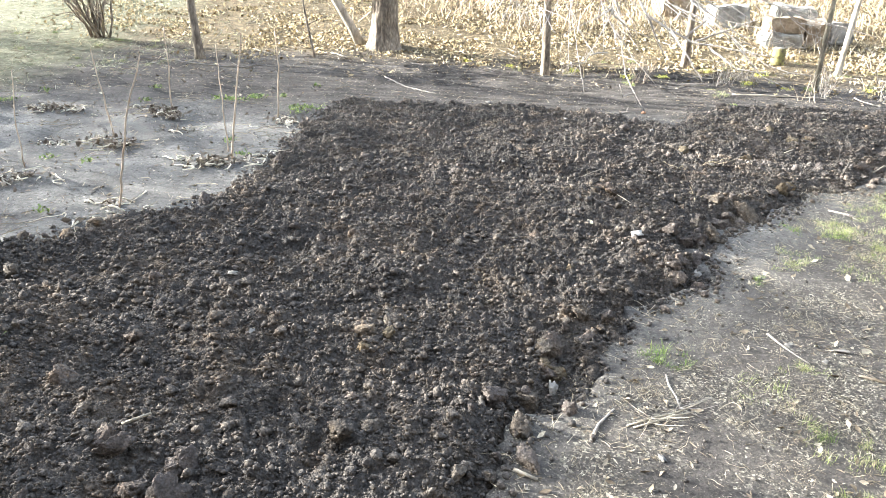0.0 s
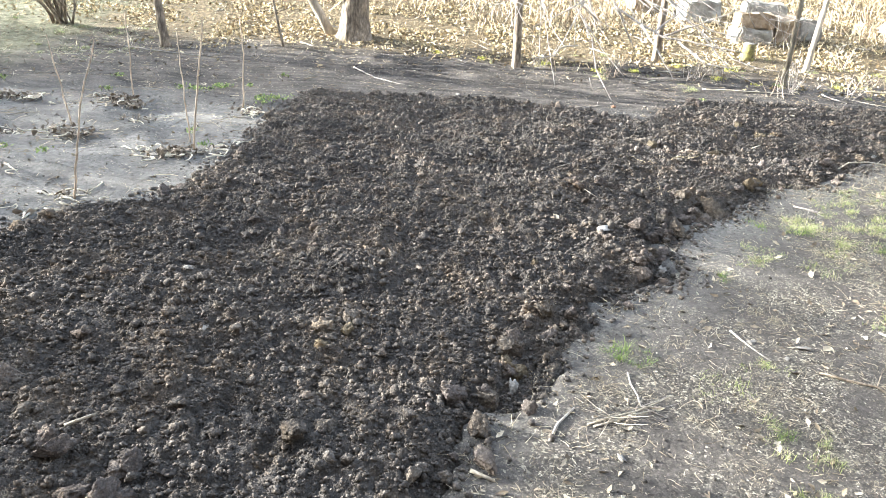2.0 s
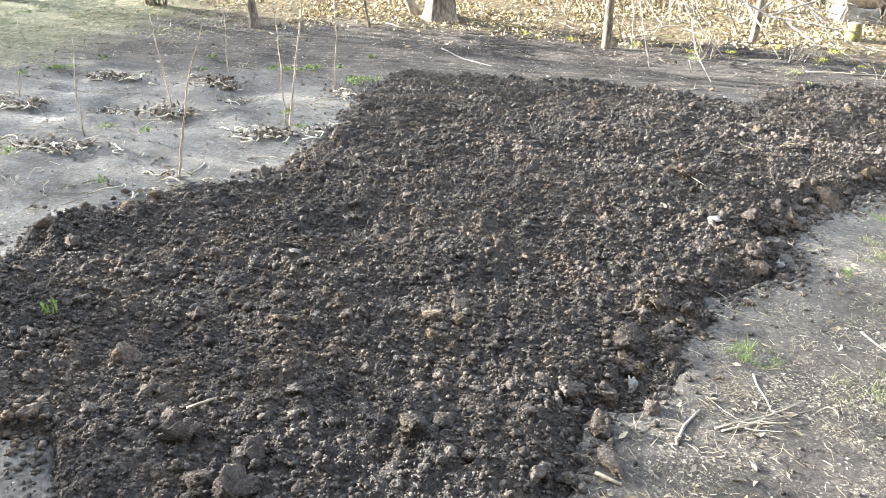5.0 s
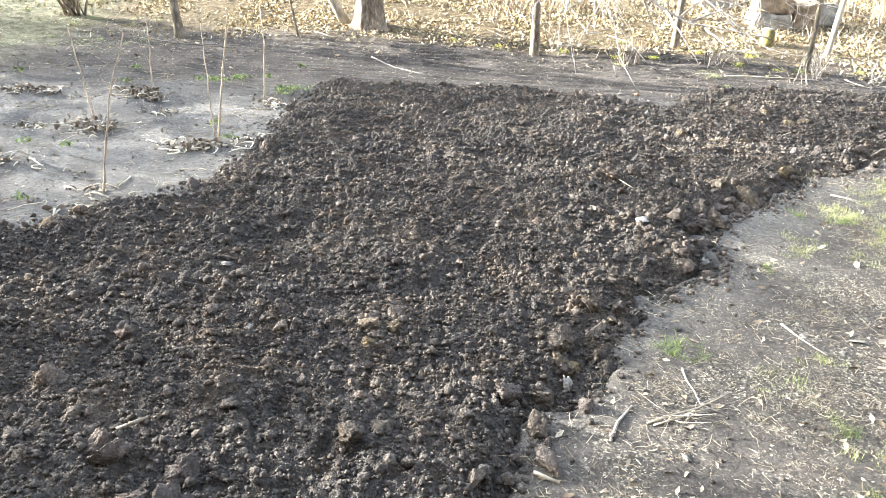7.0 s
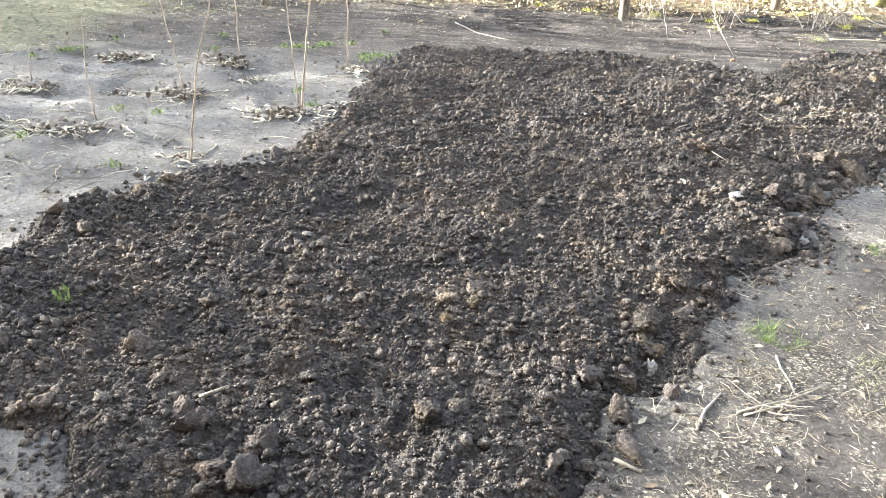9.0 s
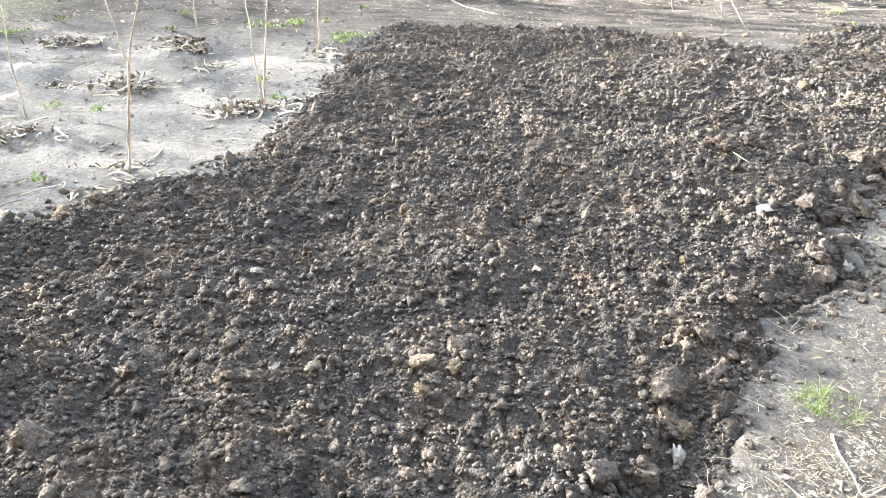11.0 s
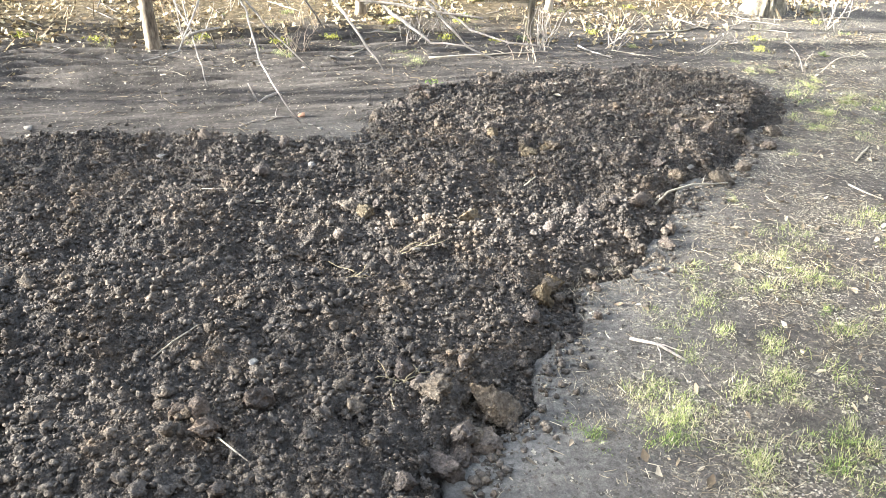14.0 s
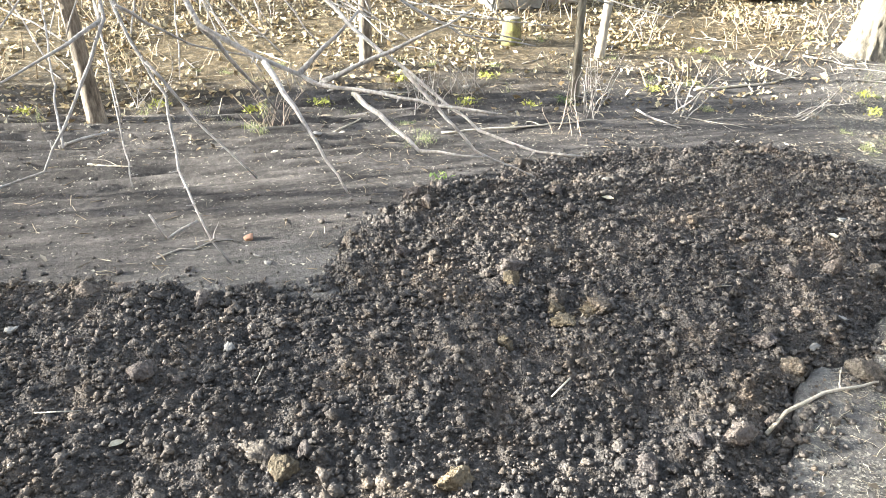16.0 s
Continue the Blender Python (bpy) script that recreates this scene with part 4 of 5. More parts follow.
while len(extra) < 310:      # in the worn lawn
    p = (rng.uniform(-8.5, -4.2), rng.uniform(3.4, 7.4))
    if rng.random() < float(lawn_weight(np.array([p[0]]), np.array([p[1]]))[0]):
        extra.append(p)
for p in GREEN_AT + GRASS_AT + STRAW_AT + extra:
    kind = rng.random()
    if p in GREEN_AT or (p in extra and kind > 0.93):
        me, words = GREEN_TUFTS[rng.integers(3)], "tuft of fresh green grass on bare earth"
    elif p in STRAW_AT or (p in extra and kind > 0.6):
        me, words = FLAT_TUFTS[rng.integers(3)], "flat mat of faded dead grass on bare earth"
    else:
        me, words = TUFTS[rng.integers(6)], "tuft of fresh and faded grass on bare earth"
    t = thing("grass_tuft", (p[0], p[1], zg(*p)), words, "grass", "grass tufts along the path")
    part("grass", me, t)["kind"] = "stuff"
    t.rotation_euler = (0, 0, rng.uniform(0, 6.28))
    k = rng.uniform(0.9, 1.5)
    t.scale = (k * rng.uniform(0.7, 1.3), k, k)

# ---------------------------------------------------------------- green weeds on the bare plot and by the trees
def weed_mesh(seed, leaves, spread, mat):
    rng = np.random.default_rng(seed)
    g = Geo()
    for i in range(leaves):
        v, f = leaf_template(0, rng)
        a = rng.uniform(0, 6.283)
        m = Matrix.Rotation(a, 3, "Z") @ Matrix.Rotation(-rng.uniform(0.2, 1.0), 3, "Y")
        s = rng.uniform(0.012, 0.03)
        c = Vector((spread[0] * rng.normal() * 0.5, spread[1] * rng.normal() * 0.5, rng.uniform(0.005, 0.035)))
        g.add([tuple(m @ Vector((q[0] + 0.5, q[1], q[2] * 0.5)) * s + c) for q in v], f)
    return g.mesh("weed", mat)


WEEDS = [weed_mesh(s, 110, (0.15, 0.07), M_WEED) for s in range(3)] + [weed_mesh(9 + s, 34, (0.05, 0.035), M_WEED) for s in range(3)]
SPRING = [weed_mesh(30 + s, 60, (0.07, 0.06), M_SPRING) for s in range(3)]
for i, (x, y, big) in enumerate([(-2.97, 4.11, 1), (-2.80, 4.26, 1), (-3.12, 4.09, 0), (-2.58, 4.32, 0), (-2.33, 3.77, 1), (-2.25, 3.90, 1), (-2.35, 4.83, 0), (-3.70, 4.25, 0), (-3.62, 3.79, 0),
                                 (-2.60, 2.76, 0), (-3.60, 2.12, 0), (-3.32, 2.07, 0), (-3.16, 1.17, 0), (-4.03, 1.37, 1), (-3.83, 1.45, 0), (-4.73, 3.55, 1), (-4.81, 3.16, 0), (-4.55, 3.93, 0), (-4.52, 2.0, 1),
                                 (1.70, 4.84, 0), (-2.42, 2.42, 0), (2.2, 5.9, 0), (0.9, 6.1, 0), (1.5, 6.3, 0), (3.59, 6.02, 1),
                                 (4.74, 5.24, 1), (4.46, 6.8, 1), (6.05, 5.98, 1), (-0.4, 6.3, 0), (-0.9, 6.5, 0), (5.2, 5.0, 0), (2.5, 6.4, 0), (0.35, 6.35, 1), (1.3, 6.1, 1), (1.9, 6.45, 0), (2.6, 5.85, 0), (5.0, 5.6, 0)]):
    spring = y > 5.0 and x > -1.0
    t = thing("weed", (x, y, zg(x, y)), "yellow-green spring plant in leaf litter" if spring else "low patch of fresh green weeds on bare earth", "weed", "green weeds")
    part("leaves", SPRING[i % 3] if spring else WEEDS[i % 3 + (0 if big else 3)], t)["kind"] = "stuff"
    t.rotation_euler = (0, 0, i * 1.3)
t = thing("seedling", (-2.66, -0.16, zb(-2.66, -0.16)), "small bright green seedling in the dug soil", "plant")
part("leaves", WEEDS[4], t)["kind"] = "stuff"
t.scale = (0.8, 0.8, 1.6)

# ---------------------------------------------------------------- young raspberry canes and their mulch
CANES = [(-2.48, 2.35, 0.007, ((0.05, 0.43), (0.11, 0.83))), (-2.55, 2.52, 0.0045, ((-0.02, 0.39), (-0.04, 0.73))),
         (-2.45, 3.59, 0.0062, ((0.02, 0.44), (0.0, 0.71))), (-3.39, 2.63, 0.0058, ((-0.04, 0.29), (-0.09, 0.60))),
         (-2.82, 1.34, 0.006, ((0.06, 0.32), (0.12, 0.60), (0.21, 0.84))), (-3.30, 3.51, 0.006, ((0.01, 0.37), (0.0, 0.66))),
         (-5.31, 3.48, 0.0055, ((0.07, 0.32), (0.15, 0.66))), (-3.68, 1.97, 0.0042, ((-0.01, 0.28), (0.02, 0.60))),
         (-4.46, 2.57, 0.004, ((0.03, 0.28),))]
rng = np.random.default_rng(5)
for x, y, r, bends in CANES:
    t = thing("cane", (x, y, zg(x, y) - 0.02), "thin upright bare brown cane in bare earth", "plant", "young canes")
    line = [(0.0, 0.0)] + list(bends)
    q = []
    for (xa, za), (xb, zb_) in zip(line[:-1], line[1:]):
        n = max(2, int((zb_ - za) / 0.06))
        q += [Vector((xa + (xb - xa) * k / n + rng.uniform(-0.004, 0.004), rng.uniform(-0.004, 0.004), za + (zb_ - za) * k / n)) for k in range(n)]
    q.append(Vector((line[-1][0], 0, line[-1][1] + 0.02)))
    n = len(q)
    g = Geo()
    tube(g, q, [r * (1.15 - 0.6 * i / n) for i in range(n)], 7)
    part("stem", g.mesh("stem", M_STEM), t)
    for i in range(2, n):
        g = Geo()
        d = Vector((rng.uniform(-1, 1), rng.uniform(-1, 1), 0.8))
        tube(g, bend(q[i], d, rng.uniform(0.01, 0.022), 3, rng, 0.2), [r * 0.5, r * 0.45, r * 0.35, r * 0.1], 5)
        part("bud", g.mesh("bud", M_STEM), t)


def heap(x, y, n, spread, stalks, seed):
    rng = np.random.default_rng(seed)
    t = thing("leaf_heap", (x, y, zg(x, y)), "small heap of dead leaves and pale stalks on bare earth", "leaves", "mulch heaps")
    g = Geo()
    for i in range(n * 3):
        v, f = leaf_template(0, rng)
        m = Euler((rng.normal(0, 0.6), rng.normal(0, 0.6), rng.uniform(0, 6.28))).to_matrix()
        c = Vector((rng.normal() * spread, rng.normal() * spread * 0.7, rng.uniform(0.0, 0.035)))
        s = rng.uniform(0.02, 0.06)
        g.add([tuple(m @ Vector(q) * s + c) for q in v], f)
    part("leaves", g.mesh("leaves", M_LEAFDARK), t)["kind"] = "stuff"
    for i in range(stalks + 3):      # limp bleached stalks, flat and curling
        g = Geo()
        a, turn = rng.uniform(0, 6.28), rng.normal(0, 0.35)
        p = Vector((rng.normal() * spread * 1.2, rng.normal() * spread, 0.008))
        steps, ln, wide = 9, rng.uniform(0.06, 0.22), rng.uniform(0.003, 0.0062)
        arch = rng.uniform(0.002, 0.022)
        q = []
        for k in range(steps):
            q.append(Vector((p.x, p.y, 0.006 + arch * math.sin(math.pi * k / (steps - 1)))))
            a += turn + rng.normal(0, 0.25)
            p = p + Vector((math.cos(a), math.sin(a), 0)) * ln / steps
        tube(g, q, [wide * (0.5 + 0.5 * math.sin(math.pi * (0.15 + 0.8 * k / (steps - 1)))) for k in range(steps)], 6)
        part("stalk", g.mesh("stalk", M_BLEACHED), t)


M_BLEACHED = bark_material("bleached_stalk", (0.42, 0.38, 0.30), (0.62, 0.57, 0.47), (0.74, 0.70, 0.61), 0.3, 60)
M_LEAFDARK = piece_material("mouldy_leaf", [(0.0, (0.09, 0.07, 0.055)), (0.5, (0.20, 0.165, 0.13)), (1.0, (0.46, 0.41, 0.34))])
HEAPS = [(-4.23, 3.32, 30, 5), (-4.05, 3.38, 18, 4), (-3.83, 2.57, 8, 7), (-3.27, 3.32, 36, 3), (-3.38, 3.40, 24, 2), (-3.28, 2.44, 30, 4), (-3.40, 2.55, 16, 4),
         (-2.54, 2.24, 34, 5), (-2.70, 2.16, 10, 8), (-2.35, 3.42, 10, 10), (-2.25, 2.35, 4, 7), (-4.51, 2.44, 14, 9), (-4.31, 2.45, 22, 9), (-4.27, 1.74, 16, 11),
         (-3.68, 1.61, 12, 11), (-3.85, 1.66, 20, 8), (-3.55, 1.72, 10, 6), (-2.87, 1.39, 8, 4), (-2.88, 1.14, 3, 4), (-2.65, 1.20, 2, 3), (-5.23, 3.19, 16, 9), (-3.0, 2.95, 6, 2)]
for i, (x, y, leaves, stalks) in enumerate(HEAPS):
    heap(x, y, leaves, 0.075, stalks, i)

# ---------------------------------------------------------------- clods in the bed
def crumbly(v, f, seed):
    """Roughens a clod with grains on its faces."""
    off = Vector((seed * 2.3, seed * 5.9, seed))
    out = np.empty_like(v)
    for i, q in enumerate(v):
        q = Vector(q)
        n = noise.noise(q * 3.2 + off) * 0.16 + noise.noise(q * 8 + off) * 0.15 + noise.noise(q * 17 + off) * 0.08
        out[i] = q * (1 + n)
    return out, f


CLODS = [crumbly(*lump(4 if s < 4 else 3, 100 + s, 0.5), s) for s in range(10)]
CLOD_MESHES = [mesh_array("clod", v * np.array([1, 0.85, 0.72]), f, M_CLOD) for v, f in CLODS]
PALE = soil_material("dry_turf_clod", "object", ((0.086, 0.077, 0.069), (0.124, 0.109, 0.095), (0.175, 0.150, 0.125)))
PALE_MESHES = [mesh_array("clod", v * np.array([1, 0.85, 0.75]), f, PALE) for v, f in CLODS]
TURF_CLODS = [(-1.2, 0.13, 0.045), (-1.29, 0.04, 0.045), (0.45, 1.38, 0.085), (0.76, 1.73, 0.082), (0.6, 1.78, 0.06), (-0.72, -0.47, 0.055), (1.22, 2.28, 0.055), (-0.58, 0.03, 0.06), (1.87, 3.5, 0.06), (-1.96, 2.21, 0.035), (-1.3, -0.62, 0.05), (-1.2, -0.55, 0.04), (1.76, 3.6, 0.05), (2.34, 3.07, 0.06), (0.7, 3.06, 0.05)]
DARK_CLODS = [(-1.74, -0.93, 0.075), (-2.01, -0.68, 0.05), (-1.72, -0.78, 0.055), (-2.43, -0.70, 0.04), (-1.85, -0.88, 0.06), (-2.16, -0.08, 0.035), (0.68, 1.62, 0.06), (0.55, 1.55, 0.06), (0.36, 1.3, 0.06), (0.28, 1.05, 0.05), (0.12, 0.78, 0.06), (0.16, 0.92, 0.05), (0.21, 0.72, 0.055), (-2.29, -0.36, 0.06), (1.67, 3.82, 0.05), (-2.33, 1.62, 0.06), (-2.4, 1.52, 0.05), (-1.95, -0.75, 0.05), (1.94, 2.80, 0.05), (1.65, 2.77, 0.045), (0.3, 1.25, 0.05), (0.42, 1.25, 0.045), (0.62, 1.64, 0.05)]
rng = np.random.default_rng(12)
spots = [c + (1,) for c in TURF_CLODS] + [c + (0,) for c in DARK_CLODS]
n = len(BED)
while len(spots) < 62:       # broken ground near the cut's middle
    spots.append((rng.uniform(-0.1, 0.85), rng.uniform(0.75, 1.95), 0.026 + 0.03 * rng.random() ** 1.5, int(rng.random() < 0.3)))
    if float(bed_distance(np.array([spots[-1][0]]), np.array([spots[-1][1]]))[0]) < 0.02:
        spots.pop()
while len(spots) < 130:      # along the spade cut
    i = rng.integers(CUT_FIRST + 1, CUT_LAST)
    t = rng.random()
    x, y = BED[i][0] * (1 - t) + BED[i + 1][0] * t + rng.normal(0, 0.12), BED[i][1] * (1 - t) + BED[i + 1][1] * t + rng.normal(0, 0.12)
    if float(bed_distance(np.array([x]), np.array([y]))[0]) > -0.10:
        spots.append((x, y, 0.02 + 0.042 * rng.random() ** 2, int(rng.random() < 0.3)))
while len(spots) < 185:      # along the raised rim
    i = rng.integers(0, CUT_FIRST + 1)
    t = rng.random()
    x, y = BED[i][0] * (1 - t) + BED[i + 1][0] * t + rng.normal(0, 0.07), BED[i][1] * (1 - t) + BED[i + 1][1] * t + rng.normal(0, 0.07)
    if float(bed_distance(np.array([x]), np.array([y]))[0]) > -0.06:
        spots.append((x, y, 0.016 + 0.03 * rng.random() ** 2, int(rng.random() < 0.2)))
while len(spots) < 298:
    x, y = rng.uniform(-3.4, 4.1), rng.uniform(-1.1, 5.2)
    if float(bed_distance(np.array([x]), np.array([y]))[0]) > 0.0:
        spots.append((x, y, 0.018 + 0.026 * rng.random() ** 2.5, int(rng.random() < 0.25)))
M_OCHRE = soil_material("ochre_turf_clod", "object", ((0.088, 0.075, 0.057), (0.130, 0.109, 0.080), (0.18, 0.150, 0.108)))
OCHRE_MESHES = [mesh_array("clod", v * np.array([1, 0.9, 0.8]), f, M_OCHRE) for v, f in CLODS[:4]]
for i, (x, y, r) in enumerate([(1.85, 3.50, 0.045), (1.74, 3.54, 0.035), (1.72, 3.44, 0.040), (1.65, 3.75, 0.045), (1.48, 3.38, 0.035), (0.72, 3.01, 0.050), (1.14, 2.85, 0.045), (1.16, 2.22, 0.050), (1.25, 2.30, 0.040), (-0.56, -0.09, 0.050), (-0.60, -0.07, 0.035), (-0.40, 0.76, 0.030), (-1.20, 0.03, 0.032), (-1.28, -0.08, 0.034)]):
    ob = part("clod", OCHRE_MESHES[i % 4], garden_bed, "yellow-brown clod of broken turf")
    ob.location, ob.rotation_euler, ob.scale = (x, y, zb(x, y) + r * 0.35), (0.3 * (i % 3), 0.25 * (i % 4), i * 1.1), (r, r, r * 1.05)
for x, y, r, pale in spots:
    ob = part("clod", (PALE_MESHES if pale else CLOD_MESHES)[rng.integers(4) if r > 0.043 else rng.integers(4, 10)], garden_bed)
    out = float(bed_distance(np.array([x]), np.array([y]))[0]) < -0.01
    ob.location = (x, y, (zg(x, y) + r * 0.35) if out else max(zb(x, y), min(zg(x, y), 0.0) - 0.03) + r * 0.3)
    ob.rotation_euler = (rng.normal(0, 0.4), rng.normal(0, 0.4), rng.uniform(0, 6.28))
    ob.scale = (r, r, r)

# ---------------------------------------------------------------- stones, sticks and scraps
STONES = [mesh_array("stone", v * np.array([1, 0.75, 0.36]), f, M_STONE, True) for v, f in [crumbly(*lump(3, 300 + s, 0.9), s) for s in range(5)]]
rng = np.random.default_rng(19)
for i, (x, y, r) in enumerate([(-0.45, 4.42, 0.032), (-0.69, 4.56, 0.03), (-0.65, 2.39, 0.022), (0.13, 2.07, 0.02), (2.45, 4.54, 0.022), (0.83, 2.62, 0.022),
                               (0.44, 0.20, 0.022), (0.64, 0.17, 0.025), (0.53, 0.07, 0.016), (-0.27, -0.59, 0.022), (-0.58, -0.21, 0.026), (0.80, 4.20, 0.022), (0.76, 4.28, 0.02),
                               (-0.05, 3.88, 0.022), (0.62, 3.60, 0.02), (0.24, 0.86, 0.03), (0.29, 0.92, 0.025), (2.48, 3.13, 0.018), (2.69, 3.24, 0.022), (-1.72, -0.05, 0.02), (-1.95, 0.5, 0.02), (3.2, 3.83, 0.025),
                               (1.2, 5.6, 0.04), (2.3, 6.3, 0.05), (-0.2, 5.9, 0.04)]):
    z = zb(x, y) + r * 0.6 if float(bed_distance(np.array([x]), np.array([y]))[0]) > 0 else zg(x, y) + r * 0.15
    t = thing("stone", (x, y, z), "small pale grey stone lying on the soil", "stone", "pale stones", STONES[i % 5])
    t.scale, t.rotation_euler = (r, r, r), (rng.normal(0, 0.25), rng.normal(0, 0.25), rng.uniform(0, 6.28))


v, f = lump(2, 333, 0.8)
M_FLAKE = piece_material("white_flake", [(0.0, (0.34, 0.315, 0.29)), (1.0, (0.44, 0.41, 0.38))], 0.85, 45)
t = thing("flake", (0.0, 1.2, zb(0.0, 1.2) + 0.012), "flat angular white flake of plaster on dug soil", "stone", "", mesh_array("flake", v * np.array([0.042, 0.033, 0.006]), f, M_FLAKE, True))
t.rotation_euler = (0.25, -0.15, 0.5)



def lone_leaf(x, y, size, turn, seed):
    """One curled dry leaf with a midrib and a thin body."""
    rng = np.random.default_rng(seed)
    inside = float(bed_distance(np.array([x]), np.array([y]))[0]) > 0
    n, v, f = 9, [], []
    for i in range(n):
        u = i / (n - 1)
        w = 0.24 * math.sin(math.pi * min(1, 0.05 + u)) ** 0.8 * (1 + rng.uniform(-0.18, 0.18))
        zc = 0.22 * (u - 0.5) ** 2 + rng.uniform(-0.01, 0.01)
        for k in (-1.0, -0.5, 0.0, 0.5, 1.0):
            v.append(((u - 0.5) * size, k * w * size, (zc + 0.5 * w * abs(k) + 0.05) * size))
    for i in range(n - 1):
        for k in range(4):
            a = 5 * i + k
            f.append((a, a + 1, a + 6, a + 5))
    g = Geo()
    g.add(v, f)
    g.add([(p[0], p[1], p[2] - 0.0012) for p in v], [q[::-1] for q in f])
    t = thing("dry_leaf", (x, y, (zb(x, y) + 0.012) if inside else zg(x, y) + 0.004), "single curled pale dry leaf lying on the earth", "leaf", "lone dry leaves", g.mesh("dry_leaf", M_LEAFLONE))
    t.rotation_euler = (rng.normal(0, 0.25), rng.normal(0, 0.2), turn)


M_LEAFLONE = piece_material("bleached_leaf", [(0.0, (0.36, 0.31, 0.22)), (1.0, (0.52, 0.46, 0.35))])
for i, (x, y) in enumerate([(0.32, 3.21), (2.38, 4.39), (3.03, 3.69), (2.46, 3.07), (-0.22, 1.36), (0.73, 0.16), (0.98, 1.29), (1.00, 0.90), (-2.81, 1.12)]):
    lone_leaf(x, y, 0.045 + 0.012 * (i % 3), 0.6 + 1.9 * i, i)
M_BRICK = piece_material("brick_fragment", [(0.0, (0.30, 0.17, 0.11)), (1.0, (0.36, 0.21, 0.14))], 0.9, 60)
v, f = lump(2, 341, 0.55)
t = thing("brick_piece", (0.74, 4.44, zg(0.74, 4.44) + 0.008), "small worn piece of orange brick on bare earth", "brick", "", mesh_array("brick_piece", v * np.array([0.032, 0.022, 0.018]), f, M_BRICK, True))


def stick(points, r, label, mat=None, name="stick", forks=0, seed=0):
    """A dry stick through points on the ground, with side shoots."""
    rng = np.random.default_rng(seed)
    line = []
    for p in points:
        inside = float(bed_distance(np.array([p[0]]), np.array([p[1]]))[0]) > 0.03
        line.append(Vector((p[0], p[1], (zb(*p[:2]) + 0.012 if inside else zg(*p[:2])) + r * 0.7 + (p[2] if len(p) > 2 else 0))))
    base = line[0].copy()
    t = thing(name, base, label, "stick")
    q = [p - base for p in densify(line, rng, 0.004)]
    g = Geo()
    n = len(q)
    tube(g, q, [r * (1 - 0.55 * i / n) for i in range(n)], 7, 0.08, rng)
    part("shaft", g.mesh("shaft", mat or M_PALESTICK), t)
    for k in range(forks):
        i = rng.integers(n // 4, n - 1)
        g = Geo()
        tube(g, bend(q[i], (rng.uniform(-1, 1), rng.uniform(-1, 1), 0.1), rng.uniform(0.05, 0.16), 5, rng, 0.2), [r * 0.5 * (1 - 0.14 * w) for w in range(6)], 5)
        part("shoot", g.mesh("shoot", mat or M_PALESTICK), t)
    return t


stick([(2.07, 2.83), (2.15, 2.86, 0.05), (2.32, 2.90, 0.04), (2.62, 2.94)], 0.0068, "bleached crooked stick lying across the bed's edge", seed=1, forks=1)
stick([(-0.35, -0.42), (-0.17, -0.34, 0.01), (-0.01, -0.23, 0.012)], 0.0035, "bundle of pale dry twigs on trodden earth", forks=7, seed=2)
stick([(-0.33, -0.43), (-0.2, -0.37, 0.01), (-0.1, -0.33, 0.012)], 0.004, "pale split twig on trodden earth", forks=3, seed=3)
stick([(-0.14, -0.08), (-0.14, -0.3), (-0.06, -0.36)], 0.004, "thin bent twig on trodden earth", M_TWIG, forks=3, seed=4)
stick([(0.38, 0.29), (0.40, 0.22), (0.46, 0.05)], 0.005, "thin grey twig on trodden earth", M_TWIG, seed=5)
stick([(-0.49, -0.52), (-0.45, -0.43), (-0.38, -0.33)], 0.006, "short pale twig on trodden earth", M_TWIG, seed=6)
stick([(-0.75, -0.68), (-0.68, -0.72)], 0.007, "short pale stick at the bed's edge", seed=7)
stick([(1.12, 2.04), (1.23, 2.06), (1.24, 1.97)], 0.0036, "short bent pale stick beside the bed", M_TWIG, seed=8)
stick([(1.35, 1.93), (1.42, 1.87), (1.46, 1.76)], 0.006, "thin pale stick on trodden earth", M_TWIG, forks=2, seed=9)
stick([(3.18, 2.77), (3.21, 2.58)], 0.005, "short pale stick in the grass", seed=10)
stick([(3.52, 3.04), (3.80, 3.21)], 0.007, "pale stick in the grass", seed=11)
stick([(0.62, -0.02), (0.8, -0.1), (0.86, -0.22)], 0.006, "dark thin branch lying on the grass", M_BARK, forks=2, seed=12)
stick([(1.05, 0.35), (1.15, 0.2)], 0.005, "thin grey twig in the grass", M_TWIG, seed=13)
stick([(-1.75, 5.42), (-1.5, 5.1), (-1.2, 4.85)], 0.008, "pale thin branch lying on bare earth", M_TWIG, forks=3, seed=14)
stick([(0.38, 4.36), (0.47, 4.42), (0.52, 4.40), (0.6, 4.46), (0.68, 4.45)], 0.005, "grey twig lying on bare earth", M_TWIG, forks=2, seed=15)
stick([(1.88, 3.56), (1.80, 3.48)], 0.0030, "short pale stick on dug soil", seed=16)
stick([(1.60, 3.15), (1.52, 3.10)], 0.0036, "short pale stick on dug soil", seed=17)
stick([(2.30, 3.50), (2.40, 3.48)], 0.0024, "short pale stick on dug soil", seed=18)
stick([(3.19, 3.83), (3.3, 3.86)], 0.0042, "short bent pale stick on dug soil", seed=19)
stick([(0.10, 3.38), (0.22, 3.36)], 0.0024, "short pale root on dug soil", seed=20)
stick([(0.72, 3.45), (0.69, 3.36)], 0.0024, "short pale root on dug soil", seed=21)
stick([(0.0, 1.75), (0.06, 1.66)], 0.0024, "short pale root on dug soil", seed=22)
stick([(-0.15, 2.2), (0.0, 2.3)], 0.0030, "pale root piece on dug soil", seed=23)
stick([(-1.98, -0.62), (-1.90, -0.58)], 0.006, "pale wood splinter on dug soil", seed=24)
